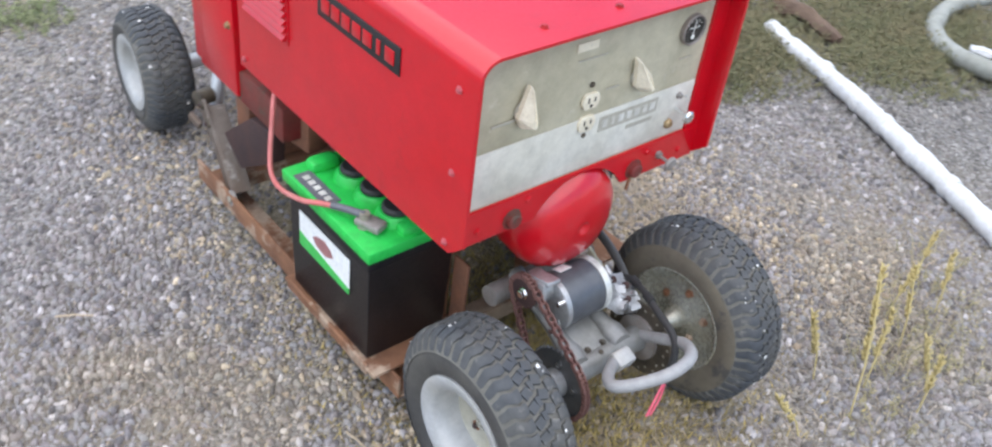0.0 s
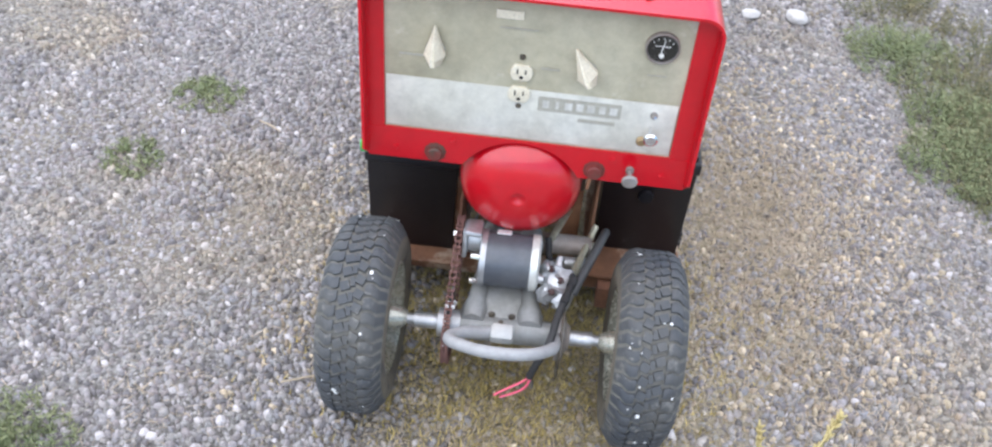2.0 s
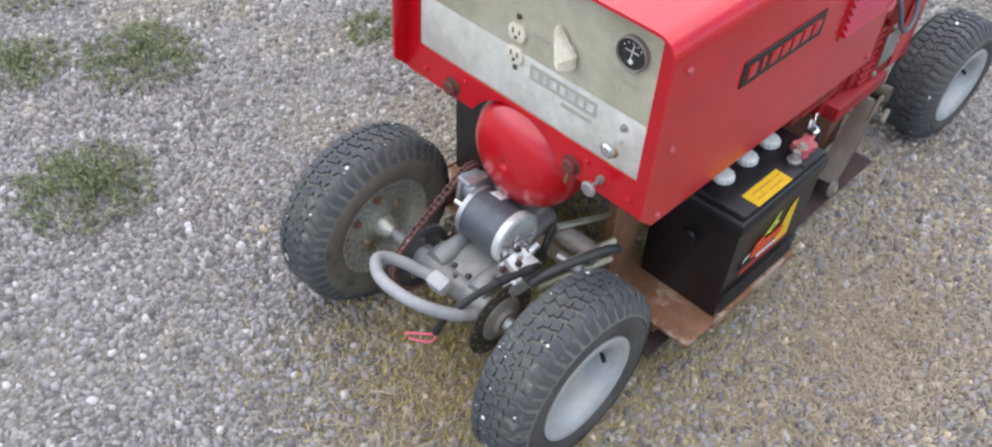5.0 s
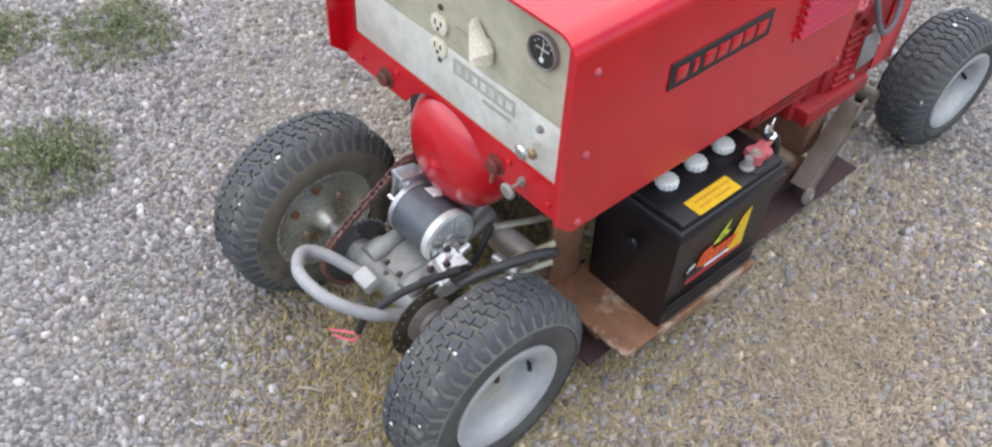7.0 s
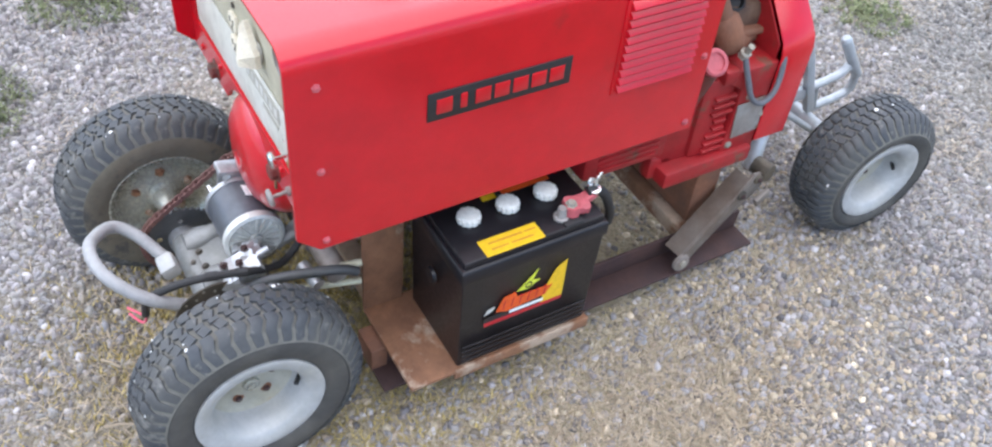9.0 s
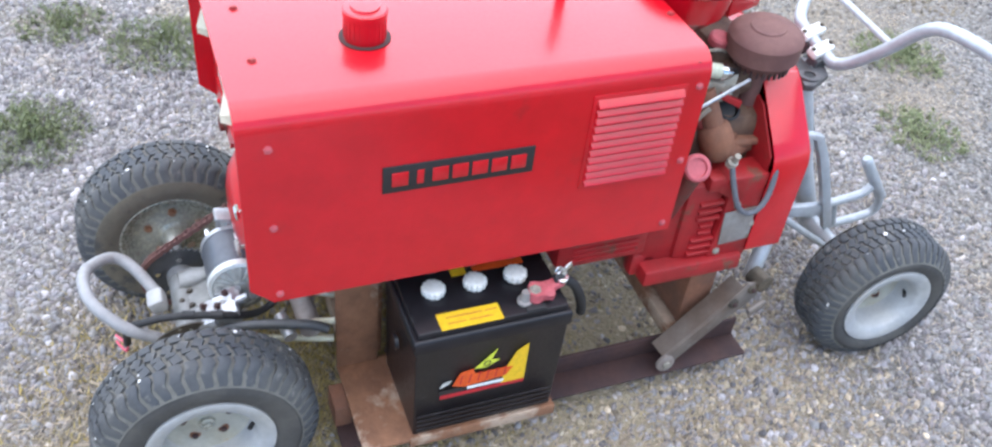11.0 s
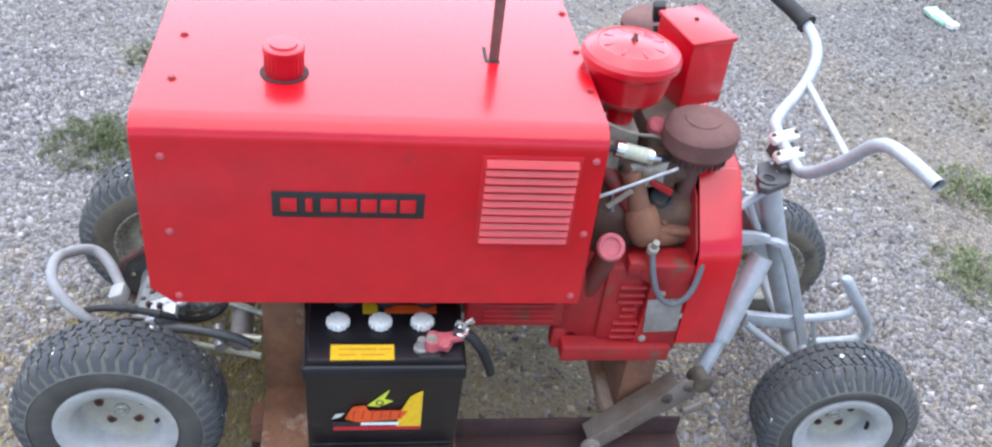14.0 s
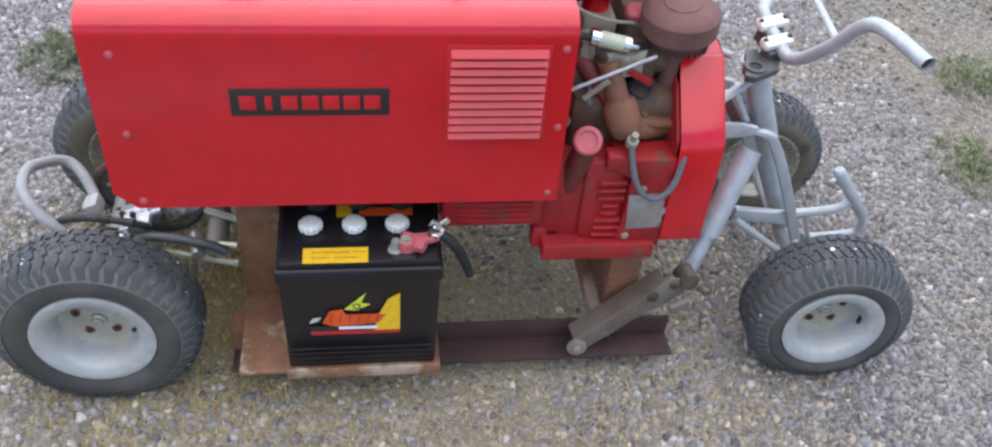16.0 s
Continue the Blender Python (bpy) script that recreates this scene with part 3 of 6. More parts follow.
sw = part("toggle_switch", S().lathe([(0, 0.006), (0.003, 0.006), (0.0035, 0.0045), (0.008, 0.004)], (0.208, YQ, 0.592), (0, -1, 0), 16), STEEL_GREY, panel, "dull metal toggle switch")
part("lever", S().tube([(0.208, YQ - 0.006, 0.592), (0.209, YQ - 0.016, 0.597)], 0.0016, 8), CHROME, sw)
part("jack", S().lathe([(0, 0.009), (0.004, 0.009), (0.008, 0.006)], (0.196, YQ, 0.540), (0, -1, 0), 16), BRASS, panel, "tarnished brass jack")
pull = part("pull_knob", S().lathe([(0, 0.003), (0.03, 0.003), (0.03, 0.011), (0.034, 0.012), (0.037, 0.009)], (0.206, YQ, 0.567), (0, -1, -0.05), 20), CHROME, panel, "chrome pull knob")
choke = part("pull_knob", S().lathe([(-0.001, 0.007), (0.006, 0.007), (0.0065, 0.003), (0.028, 0.003), (0.028, 0.013), (0.031, 0.0135), (0.034, 0.011)], (0.186, YP - 0.005, 0.482), (0, -1, -0.1), 24), STEEL_GREY, welder, "grey mushroom pull knob")
for x in (-0.143, 0.127):
    b = part("mounting_stud", S().lathe([(-0.004, 0.019), (0.002, 0.019), (0.003, 0.0135), (0.011, 0.0135), (0.013, 0.011)], (x, YP - 0.004, 0.472), (0, -1, 0), 10), RED_GRIMY, welder, "rusty red-brown stud nut")
for x, z in ((-0.113, 0.498), (0.155, 0.497), (0.24, 0.475), (-0.21, 0.474)):
    part("bolt", hexbolt((x, YP - 0.005, z), (0, -1, 0), 0.005, 0.003), RED, welder)
part("hanging_bracket", S().box((0.006, 0.004, 0.035), (0.122, YP - 0.006, 0.448), 0.001, (0, 8, 0)), RUST, welder)

# generator end bell
bell = S().lathe([(0.10, 0.100), (0.03, 0.106), (0.0, 0.108), (-0.02, 0.104), (-0.04, 0.090), (-0.055, 0.068), (-0.062, 0.040), (-0.064, 0.016), (-0.064, 0.012), (-0.060, 0.008), (-0.058, 0.001)],
                 (0.005, 0.046, 0.407), (0, 1, 0), 44)
part("end_bell", bell, RED_GLOSSY, welder, "smooth red domed generator end bell with a dimple", smooth=60)
part("generator_body", S().lathe([(0.13, 0.098), (0.50, 0.11)], (-0.006, 0.0, 0.412), (0, 1, 0), 32), OILY, welder)
part("underbody_box", S().box((0.22, 0.17, 0.10), (0.145, 0.565, 0.42), 0.006), RED_OLD, welder, "red louvred box under the housing")
for k in range(6):
    part("underbody_rib", S().box((0.004, 0.125, 0.005), (0.256, 0.57, 0.385 + k * 0.012), 0.001), RED_OLD, welder)

# fuel filler and lifting eye on the top
fil = part("fuel_filler", S().lathe([(-0.01, 0.0285), (0.036, 0.0292), (0.0365, 0.0312), (0.045, 0.0315), (0.047, 0.0295), (0.0475, 0.021), (0.0505, 0.020), (0.051, 0.001)], (0.137, 0.180, ZT), (0, 0, 1), 34), RED, welder, "red ribbed fuel cap sunk in a round hole")
# flat dark ring on the top sheet stands for the shaded gap
part("neck_hole", S().lathe([(0.0005, 0.0365), (0.0018, 0.0365), (0.0018, 0.0300), (0.0005, 0.0300)], (0.137, 0.180, ZT), (0, 0, 1), 32, closed=True), RUST_DARK, fil)
for k in range(24):
    a = 2 * math.pi * k / 24
    part("rib", S().box((0.0016, 0.0022, 0.030), (0.137 + 0.0292 * math.cos(a), 0.18 + 0.0292 * math.sin(a), ZT + 0.020), turn=(0, 0, math.degrees(a))), RED, fil)
lift = part("lifting_eye", S().prism([(0.500, ZT - 0.02), (0.516, ZT - 0.02), (0.517, ZT + 0.112), (0.513, ZT + 0.122), (0.505, ZT + 0.122), (0.500, ZT + 0.112)], "x", 0.066, 0.073), RUST_MUFFLER, welder, "flat rusty steel lifting tab standing in a slot", bevel=0.0015)
# flat black strips paint the shade of the open slot
part("slot", S().box((0.050, 0.006, 0.0012), (0.052, 0.4955, ZT + 0.0005)), BLACK_MATT, lift)
part("slot", S().box((0.010, 0.022, 0.0012), (0.0745, 0.5065, ZT + 0.0004)), BLACK_MATT, lift)

# ---- engine behind the housing ----
crank = S().box((0.30, 0.26, 0.17), (0.09, 0.775, 0.40), 0.02)
crank.box((0.34, 0.20, 0.035), (0.10, 0.755, 0.315), 0.006)
part("crankcase", crank, RED_OLD, welder, "worn red crankcase with bolted foot flange")
part("engine_top", S().box((0.26, 0.20, 0.14), (0.06, 0.79, 0.52), 0.02), GRIME, welder, "greasy brown engine top")


def cylinder_bank(x0, x1):
    b = part("finned_cylinder", S().box((x1 - x0, 0.075, 0.17), ((x0 + x1) / 2, 0.752, 0.415), 0.012), RED_OLD, welder, "red finned cylinder")
    d = 1 if x1 > 0.1 else -1
    xo = x1 if d > 0 else x0
    for k in range(8):
        part("fin", S().box((0.012, 0.046 if k not in (3, 4) else 0.026, 0.006), (xo + d * 0.002, 0.764, 0.345 + k * 0.0165), 0.0015, (0, d * 12, 0)), RED_OLD, b)


cylinder_bank(0.15, 0.250)
cylinder_bank(-0.23, -0.12)


def blower():
    """Cooling shroud: an arched band round the flywheel, open to the engine."""
    def arc(grow):
        w, zt, zb = 0.262 + grow, 0.652 + grow, 0.318 - grow * 0.3
        half = [(0.018, 0.0), (0.0, 0.018), (0.0, 0.205), (0.006, 0.226), (0.022, 0.246), (0.085, 0.318), (0.10, 0.330), (0.122, 0.334)]
        return [(w - u, zb + v) for u, v in half] + [(-w + 0.03 + u, zb + v) for u, v in half[::-1]]
    s = S()
    out, inn = arc(0), arc(-0.006)
    s.ring([[(x, y, z) for x, z in out] + [(x, y, z) for x, z in inn[::-1]] for y in (0.862, 0.936)])
    s.prism(arc(-0.003), "y", 0.930, 0.938)
    # added closing plate, hides the dark inside of the band
    s.prism(arc(-0.007), "y", 0.868, 0.872)
    return s


shroud = part("blower_shroud", blower(), RED, welder, "bright red sheet-metal blower shroud", smooth=25, bevel=0.003)
# added filler plate over a gap that came out too black
part("shroud_gap_filler", S().prism([(0.12, 0.5), (0.25, 0.5), (0.25, 0.54), (0.19, 0.61), (0.12, 0.63)], "y", 0.858, 0.867), RED_OLD, welder)
part("side_cover", S().prism([(0.865, 0.318), (0.865, 0.512), (0.762, 0.512), (0.755, 0.495), (0.792, 0.47), (0.792, 0.40), (0.782, 0.318)], "x", 0.205, 0.258), RED_OLD, welder, "worn red cylinder side cover", bevel=0.003)
left_cover = part("side_cover", S().prism([(0.868, 0.352), (0.868, 0.56), (0.712, 0.56), (0.708, 0.352)], "x", -0.252, -0.20), RED, welder, "red cylinder side cover", bevel=0.003)
part("cover_screw", hexbolt((-0.252, 0.728, 0.50), (-1, 0, 0), 0.006, 0.006), BRASS, left_cover)
part("engine_base", S().prism([(0.54, 0.335), (0.86, 0.345), (0.86, 0.375), (0.70, 0.41), (0.54, 0.41)], "x", -0.245, -0.10), RED_GRIMY, welder, "grimy red engine base on the cable side", bevel=0.003)
tagp = part("data_plate", S().box((0.003, 0.062, 0.076), (0.2605, 0.826, 0.402), 0.001, (4, 0, 0)), STEEL_GREY, welder, "bare metal data plate with corroded print")
for y, z in ((0.800, 0.345), (0.857, 0.40), (0.815, 0.45)):
    part("rivet", hexbolt((0.259, y, z), (1, 0, 0), 0.005, 0.003), PALE_METAL, tagp)
part("plug_wire", S().tube([(0.245, 0.782, 0.548), (0.268, 0.785, 0.505), (0.276, 0.802, 0.457), (0.278, 0.832, 0.440), (0.276, 0.858, 0.462), (0.262, 0.872, 0.51), (0.25, 0.872, 0.535)], 0.0052, 8, 2), CABLE_GREY, welder, "grey ignition wire loop")
part("spark_plug", S().lathe([(0, 0.010), (0.012, 0.010), (0.014, 0.006), (0.03, 0.006)], (0.245, 0.783, 0.535), (0.4, 0, 0.9), 8), PALE_METAL, welder)
part("governor_box", S().box((0.03, 0.03, 0.03), (0.245, 0.760, 0.505), 0.006), RED_OLD, welder)
# oil filler tube with its red cap
oil = part("oil_filler", S().tube([(0.195, 0.685, 0.34), (0.222, 0.694, 0.43), (0.252, 0.709, 0.545)], 0.019, 16), RED_GRIMY, welder, "grimy red-brown oil filler tube")
part("cap", S().lathe([(0, 0.021), (0.004, 0.0235), (0.014, 0.0235), (0.017, 0.020), (0.017, 0.016), (0.013, 0.015), (0.013, 0.001)], (0.250, 0.708, 0.545), (0.62, -0.1, 0.55), 24), RED_FADED, oil, "faded red oil cap")
part("engine_foot", S().box((0.03, 0.05, 0.05), (0.225, 0.665, 0.325), 0.008), RED_OLD, welder)
part("engine_foot", S().box((0.025, 0.04, 0.12), (0.215, 0.672, 0.38), 0.008), RED_OLD, welder)
# exhaust: elbow, pipe and round muffler
ex = S().lathe([(-0.10, 0.018), (-0.035, 0.019), (-0.03, 0.027), (-0.012, 0.030), (0.010, 0.029), (0.026, 0.024), (0.03, 0.020)], (0.205, 0.774, 0.556), (0.30, 0.30, -0.85), 18)
ex.tube([(0.205, 0.780, 0.545), (0.198, 0.81, 0.532), (0.178, 0.850, 0.526)], 0.021, 14, 1)
ex.box((0.055, 0.095, 0.013), (0.182, 0.845, 0.540), 0.004, (-8, -10, 8)).box((0.040, 0.060, 0.020), (0.180, 0.842, 0.524), 0.006, (-8, -10, 8))
ex.lathe([(0, 0.006), (0.012, 0.006)], (0.196, 0.812, 0.548), (0, 0, 1), 6).lathe([(0, 0.006), (0.012, 0.006)], (0.184, 0.876, 0.538), (0, 0, 1), 6)
part("exhaust_elbow", ex, RUST_ORANGE, welder, "orange rusty exhaust manifold elbow", smooth=50)
muf = part("muffler", S().lathe([(-0.155, 0.021), (-0.03, 0.022), (-0.028, 0.045), (-0.01, 0.056), (-0.006, 0.0615), (0.026, 0.063), (0.03, 0.060), (0.038, 0.050), (0.040, 0.03), (0.042, 0.029), (0.043, 0.001)], (0.150, 0.855, 0.697), (0.03, -0.05, 1), 36), RUST_MUFFLER, welder, "brown rusty mushroom-shaped muffler")
# dark boxes on the band stand for the shade in its openings
for k in range(30):
    a = 2 * math.pi * k / 30
    part("slot", S().box((0.004, 0.0035, 0.016), (0.150 + 0.049 * math.cos(a), 0.856 + 0.049 * math.sin(a), 0.673), turn=(0, 0, math.degrees(a))), RUST_DARK, muf)
muf2 = part("muffler", S().lathe([(-0.155, 0.021), (-0.03, 0.022), (-0.028, 0.045), (-0.01, 0.056), (-0.006, 0.0615), (0.026, 0.063), (0.03, 0.060), (0.038, 0.050), (0.040, 0.03), (0.043, 0.001)], (-0.14, 0.835, 0.745), (-0.03, -0.05, 1), 36), RUST_MUFFLER, welder, "brown rusty mushroom-shaped muffler")
part("exhaust_elbow", S().tube([(-0.13, 0.735, 0.60), (-0.17, 0.75, 0.59), (-0.165, 0.81, 0.58), (-0.14, 0.836, 0.60)], 0.021, 14, 1), RUST_ORANGE, welder)
# air cleaner
ac = part("air_cleaner", S().lathe([(-0.125, 0.022), (-0.088, 0.024), (-0.080, 0.046), (-0.062, 0.064), (-0.032, 0.071), (-0.013, 0.073), (-0.010, 0.0795), (-0.004, 0.083), (0.006, 0.083), (0.013, 0.079), (0.021, 0.066), (0.0235, 0.060), (0.0215, 0.057), (0.0245, 0.036), (0.027, 0.030), (0.028, 0.001)], (0.078, 0.733, 0.810), (0, 0, 1), 44), RED_GLOSSY, welder, "round red air cleaner with a rolled rim and pressed lid", smooth=28)
part("wing_nut", S().lathe([(0, 0.006), (0.003, 0.006), (0.006, 0.004), (0.012, 0.0035), (0.013, 0.002)], (0.078, 0.733, 0.837), (0, 0, 1), 10), RUST_MUFFLER, ac)
for k in range(8):
    a = 2 * math.pi * k / 8 + 0.2
    part("lid_rib", S().box((0.030, 0.006, 0.003), (0.078 + 0.038 * math.cos(a), 0.733 + 0.038 * math.sin(a), 0.8332), 0.0012, (0, 4, math.degrees(a))), RED, ac)
# control box behind the air cleaner
cb = part("control_box", S().box((0.105, 0.088, 0.128), (-0.012, 0.868, 0.762), 0.004, (0, 0, 20)), RED, welder, "red folded-metal control box")
part("box_lid", S().box((0.112, 0.096, 0.010), (-0.012, 0.868, 0.826), 0.004, (0, 6, 20)), RED, cb)
part("screw", S().lathe([(0, 0.005), (0.003, 0.004)], (-0.025, 0.868, 0.832), (0, 0, 1), 8), RUST_DARK, cb)
for k in range(4):
    part("vent_dot", S().lathe([(0, 0.0025), (0.001, 0.0025)], (0.032 + 0.0003 * k, 0.848, 0.805 - 0.012 * k), (0.94, -0.34, 0), 8), BRASS, cb)
part("black_plug", S().box((0.022, 0.022, 0.035), (-0.065, 0.812, 0.825), 0.004, (8, 10, -10)), BLACK_MATT, cb, "black plug boot")
part("intake_manifold", S().box((0.17, 0.085, 0.13), (0.045, 0.815, 0.635), 0.02), GRIME, welder, "greasy intake casting")
part("carburettor", S().box((0.07, 0.06, 0.07), (0.085, 0.735, 0.655), 0.012), PALE_METAL, welder, "pale cast carburettor")
part("carburettor_bowl", S().lathe([(0, 0.026), (-0.03, 0.026), (-0.036, 0.018)], (0.115, 0.748, 0.632), (0, 0, 1), 18), PALE_METAL, welder)
for x, y, z, r in ((0.10, 0.80, 0.665, 0.018), (0.04, 0.79, 0.66, 0.022), (0.13, 0.79, 0.62, 0.016), (0.165, 0.76, 0.60, 0.014)):
    part("linkage_piece", S().lathe([(-0.012, r * 0.7), (-0.006, r), (0.006, r), (0.012, r * 0.6)], (x, y, z), (0.7, 0.4, 0.3), 12), OILY if r > 0.016 else PALE_METAL, welder)
ff = part("fuel_filter", S().lathe([(-0.02, 0.013), (0.02, 0.013), (0.024, 0.008)], (0.172, 0.742, 0.682), (0.1, 1, -0.2), 18), PLASTIC_GLASS, welder, "cloudy plastic fuel filter")
part("end_cap", S().lathe([(-0.036, 0.007), (-0.034, 0.0145), (-0.02, 0.0145)], (0.172, 0.742, 0.682), (0.1, 1, -0.2), 18), CHROME, ff)
part("end_cap", S().lathe([(0.02, 0.0145), (0.03, 0.0145), (0.032, 0.007), (0.045, 0.005)], (0.172, 0.742, 0.682), (0.1, 1, -0.2), 18), CHROME, ff)
part("choke_rod", S().tube([(0.215, 0.60, 0.585), (0.205, 0.69, 0.617), (0.19, 0.815, 0.665)], 0.0032, 8), ALU, welder, "thin silver control rod")
part("fuel_line", S().tube([(0.17, 0.66, 0.70), (0.172, 0.69, 0.692), (0.172, 0.71, 0.688)], 0.006, 8, 1), BLACK_MATT, welder)
part("fuel_line", S().tube([(0.172, 0.785, 0.675), (0.16, 0.81, 0.66), (0.12, 0.79, 0.65)], 0.006, 8, 1), BLACK_MATT, welder)
for pts, r, m_ in (([(0.06, 0.70, 0.70), (0.10, 0.705, 0.66), (0.15, 0.72, 0.63), (0.20, 0.715, 0.58)], 0.0035, CABLE_GREY), ([(0.13, 0.68, 0.72), (0.145, 0.74, 0.70), (0.13, 0.80, 0.69), (0.11, 0.83, 0.64)], 0.0030, PALE_METAL),
                   ([(0.02, 0.70, 0.72), (0.0, 0.76, 0.70), (-0.03, 0.81, 0.70), (-0.06, 0.81, 0.80)], 0.0042, BLACK_MATT),
                   ([(0.22, 0.675, 0.48), (0.235, 0.72, 0.47), (0.24, 0.76, 0.50)], 0.0045, OILY)):
    part("engine_wire", S().tube(pts, r, 7, 2), m_, welder)
part("casting_lump", S().add(*crumpled((0.158, 0.765, 0.640), (0.050, 0.066, 0.046), (0, 0, 10), 41.0)), PALE_METAL, welder, "pale dusty casting below the fuel filter", smooth=50)
part("casting_lump", S().add(*crumpled((0.145, 0.712, 0.652), (0.030, 0.024, 0.056), (0, 0, 0), 44.0)), PALE_METAL, welder, smooth=50)
part("casting_lump", S().add(*crumpled((0.135, 0.815, 0.640), (0.060, 0.050, 0.060), (10, 0, 0), 47.0)), GRIME, welder, smooth=50)
part("grimy_pipe", S().tube([(0.145, 0.700, 0.640), (0.168, 0.726, 0.610), (0.182, 0.752, 0.580)], 0.016, 14, 1), RED_GRIMY, welder, "grimy maroon pipe")
part("red_lever", S().prism([(0.768, 0.632), (0.774, 0.640), (0.818, 0.618), (0.816, 0.604)], "x", 0.178, 0.186), RED_OLD, welder, "worn red lever", bevel=0.0015)
part("lever_rod", S().tube([(0.184, 0.772, 0.634), (0.190, 0.745, 0.600), (0.180, 0.730, 0.560)], 0.003, 6, 1), PALE_METAL, welder)
part("breather_cap", S().lathe([(-0.03, 0.012), (-0.004, 0.012), (0.0, 0.018), (0.012, 0.0185), (0.015, 0.015)], (0.112, 0.792, 0.692), (0.2, 0, 1), 18), RED_FADED, welder, "faded pink-red breather cap")
# black cup painting the shade of a hole in the engine
part("dark_hole", S().lathe([(-0.02, 0.020), (0.010, 0.020), (0.012, 0.016), (0.004, 0.014)], (0.168, 0.806, 0.590), (0.6, -0.1, 0.7), 16), BLACK_MATT, welder)
spring = S().tube([(0.155 + 0.006 * math.cos(k * 1.05), 0.70 + k * 0.0011, 0.655 + 0.006 * math.sin(k * 1.05)) for k in range(70)], 0.0012, 5)
part("governor_spring", spring, PALE_METAL, welder, "thin coil governor spring")
part("throttle_lever", S().prism([(0.70, 0.60), (0.706, 0.594), (0.742, 0.628), (0.736, 0.634)], "x", 0.205, 0.209), PALE_METAL, welder)
part("intake_flange", S().box((0.09, 0.016, 0.045), (0.085, 0.772, 0.61), 0.004), PALE_METAL, welder)
for x, z in ((0.05, 0.61), (0.12, 0.61), (0.07, 0.565), (0.15, 0.56), (0.175, 0.53)):
    part("head_bolt", hexbolt((x, 0.690, z), (0, -1, 0.3), 0.007, 0.008), PALE_METAL, welder)
part("mounting_plate", S().prism([(0.80, 0.215), (0.675, 0.318), (0.60, 0.330), (0.61, 0.245), (0.73, 0.165)], "x", -0.245, -0.205), RUST_DARK, welder, "dark rusty slanted mounting plate", bevel=0.002)
part("mounting_block", S().box((0.07, 0.085, 0.075), (-0.175, 0.565, 0.345), 0.008, (0, 0, 8)), RUST_ORANGE, welder, "orange rusty mounting block")
part("oil_pan", S().box((0.20, 0.20, 0.075), (-0.03, 0.725, 0.285), 0.012), RUST_DARK, welder, "dark rusty oil pan under the engine")
part("engine_post", S().box((0.40, 0.062, 0.205), (0.015, 0.832, 0.210), 0.006), RUST_ORANGE, welder, "rusty iron support plate across under the engine")

# ---- cart: frame, axles, wheels, steering ----
cart = thing("motor_cart", "home-built four-wheeled motor cart of rusty beams and silver tubes", "cart")
def angle_beam(name, x, y0, y1, z, d, material):
    s = S().prism([(x, z), (x + d * 0.006, z), (x + d * 0.006, z + 0.05), (x - d * 0.001, z + 0.05), (x - d * 0.001, z)][:4], "y", y0, y1)
    s.box((0.055, y1 - y0, 0.006), (x - d * 0.0275, (y0 + y1) / 2, z + 0.003))
    return part(name, s, material, cart, "dark rusty angle-iron side beam", bevel=0.0015)


angle_beam("side_beam", 0.232, 0.105, 0.935, 0.050, -1, RUST_DARK)
angle_beam("side_beam", -0.262, 0.10, 0.90, 0.046, -1, RUST)
part("beam_end", S().box((0.058, 0.030, 0.054), (0.208, 0.119, 0.077), 0.002), RUST_ORANGE, cart, "orange rusted beam end")


def plate(x0, x1, y0, y1, z):
    return S().box((x1 - x0, y1 - y0, 0.008), ((x0 + x1) / 2, (y0 + y1) / 2, z), 0.002)


part("battery_tray", plate(0.145, 0.343, 0.128, 0.480, 0.112), RUST, cart, "rusty steel battery tray")
part("battery_tray", plate(-0.305, -0.10, 0.125, 0.440, 0.100), RUST, cart, "rusty steel battery tray")
part("tray_lip", S().box((0.006, 0.27, 0.024), (0.3405, 0.345, 0.106), 0.0015), RUST, cart)
part("tray_lip", S().box((0.006, 0.28, 0.024), (-0.302, 0.29, 0.098), 0.0015), RUST, cart)
part("crossmember", S().box((0.52, 0.04, 0.04), (0.0, 0.175, 0.075), 0.004), RUST, cart, "rusty steel crossmember")
part("crossmember", S().box((0.50, 0.035, 0.035), (0.002, 0.80, 0.085), 0.004), RUST, cart)
part("bracket_plate", S().box((0.006, 0.075, 0.24), (0.150, 0.165, 0.235), 0.001), RUST, cart, "upright rusty bracket plate")
part("bracket_plate", S().box((0.006, 0.04, 0.15), (-0.106, 0.150, 0.19), 0.001), RUST_ORANGE, cart, "upright rusty bracket plate")
part("engine_rail", S().box((0.035, 0.62, 0.05), (0.11, 0.49, 0.31), 0.004), OILY, cart, "dark steel rail under the generator")
part("engine_rail", S().box((0.035, 0.62, 0.05), (-0.12, 0.49, 0.31), 0.004), OILY, cart, "dark steel rail under the generator")
for x in (-0.12, 0.11):
    part("rail_post", S().box((0.035, 0.035, 0.19), (x, 0.20, 0.20), 0.003), RUST, cart)
for p, q in (((0.156, 0.125, 0.246), (0.105, -0.05, 0.222)), ((0.157, 0.122, 0.202), (0.118, -0.03, 0.206)), ((0.104, 0.18, 0.236), (0.075, 0.06, 0.262))):
    part("tie_rod", S().tube([p, q], 0.0065, 10), ROD_METAL, cart, "slim pale brassy steel rod")
part("cross_tube", S().tube([(-0.10, 0.075, 0.235), (0.15, 0.085, 0.228)], 0.020, 16), STEEL_GREY, cart, "grey steel cross tube")
part("cross_bolt", S().tube([(0.148, 0.05, 0.215), (0.10, 0.04, 0.222)], 0.012, 12), ALU, cart)


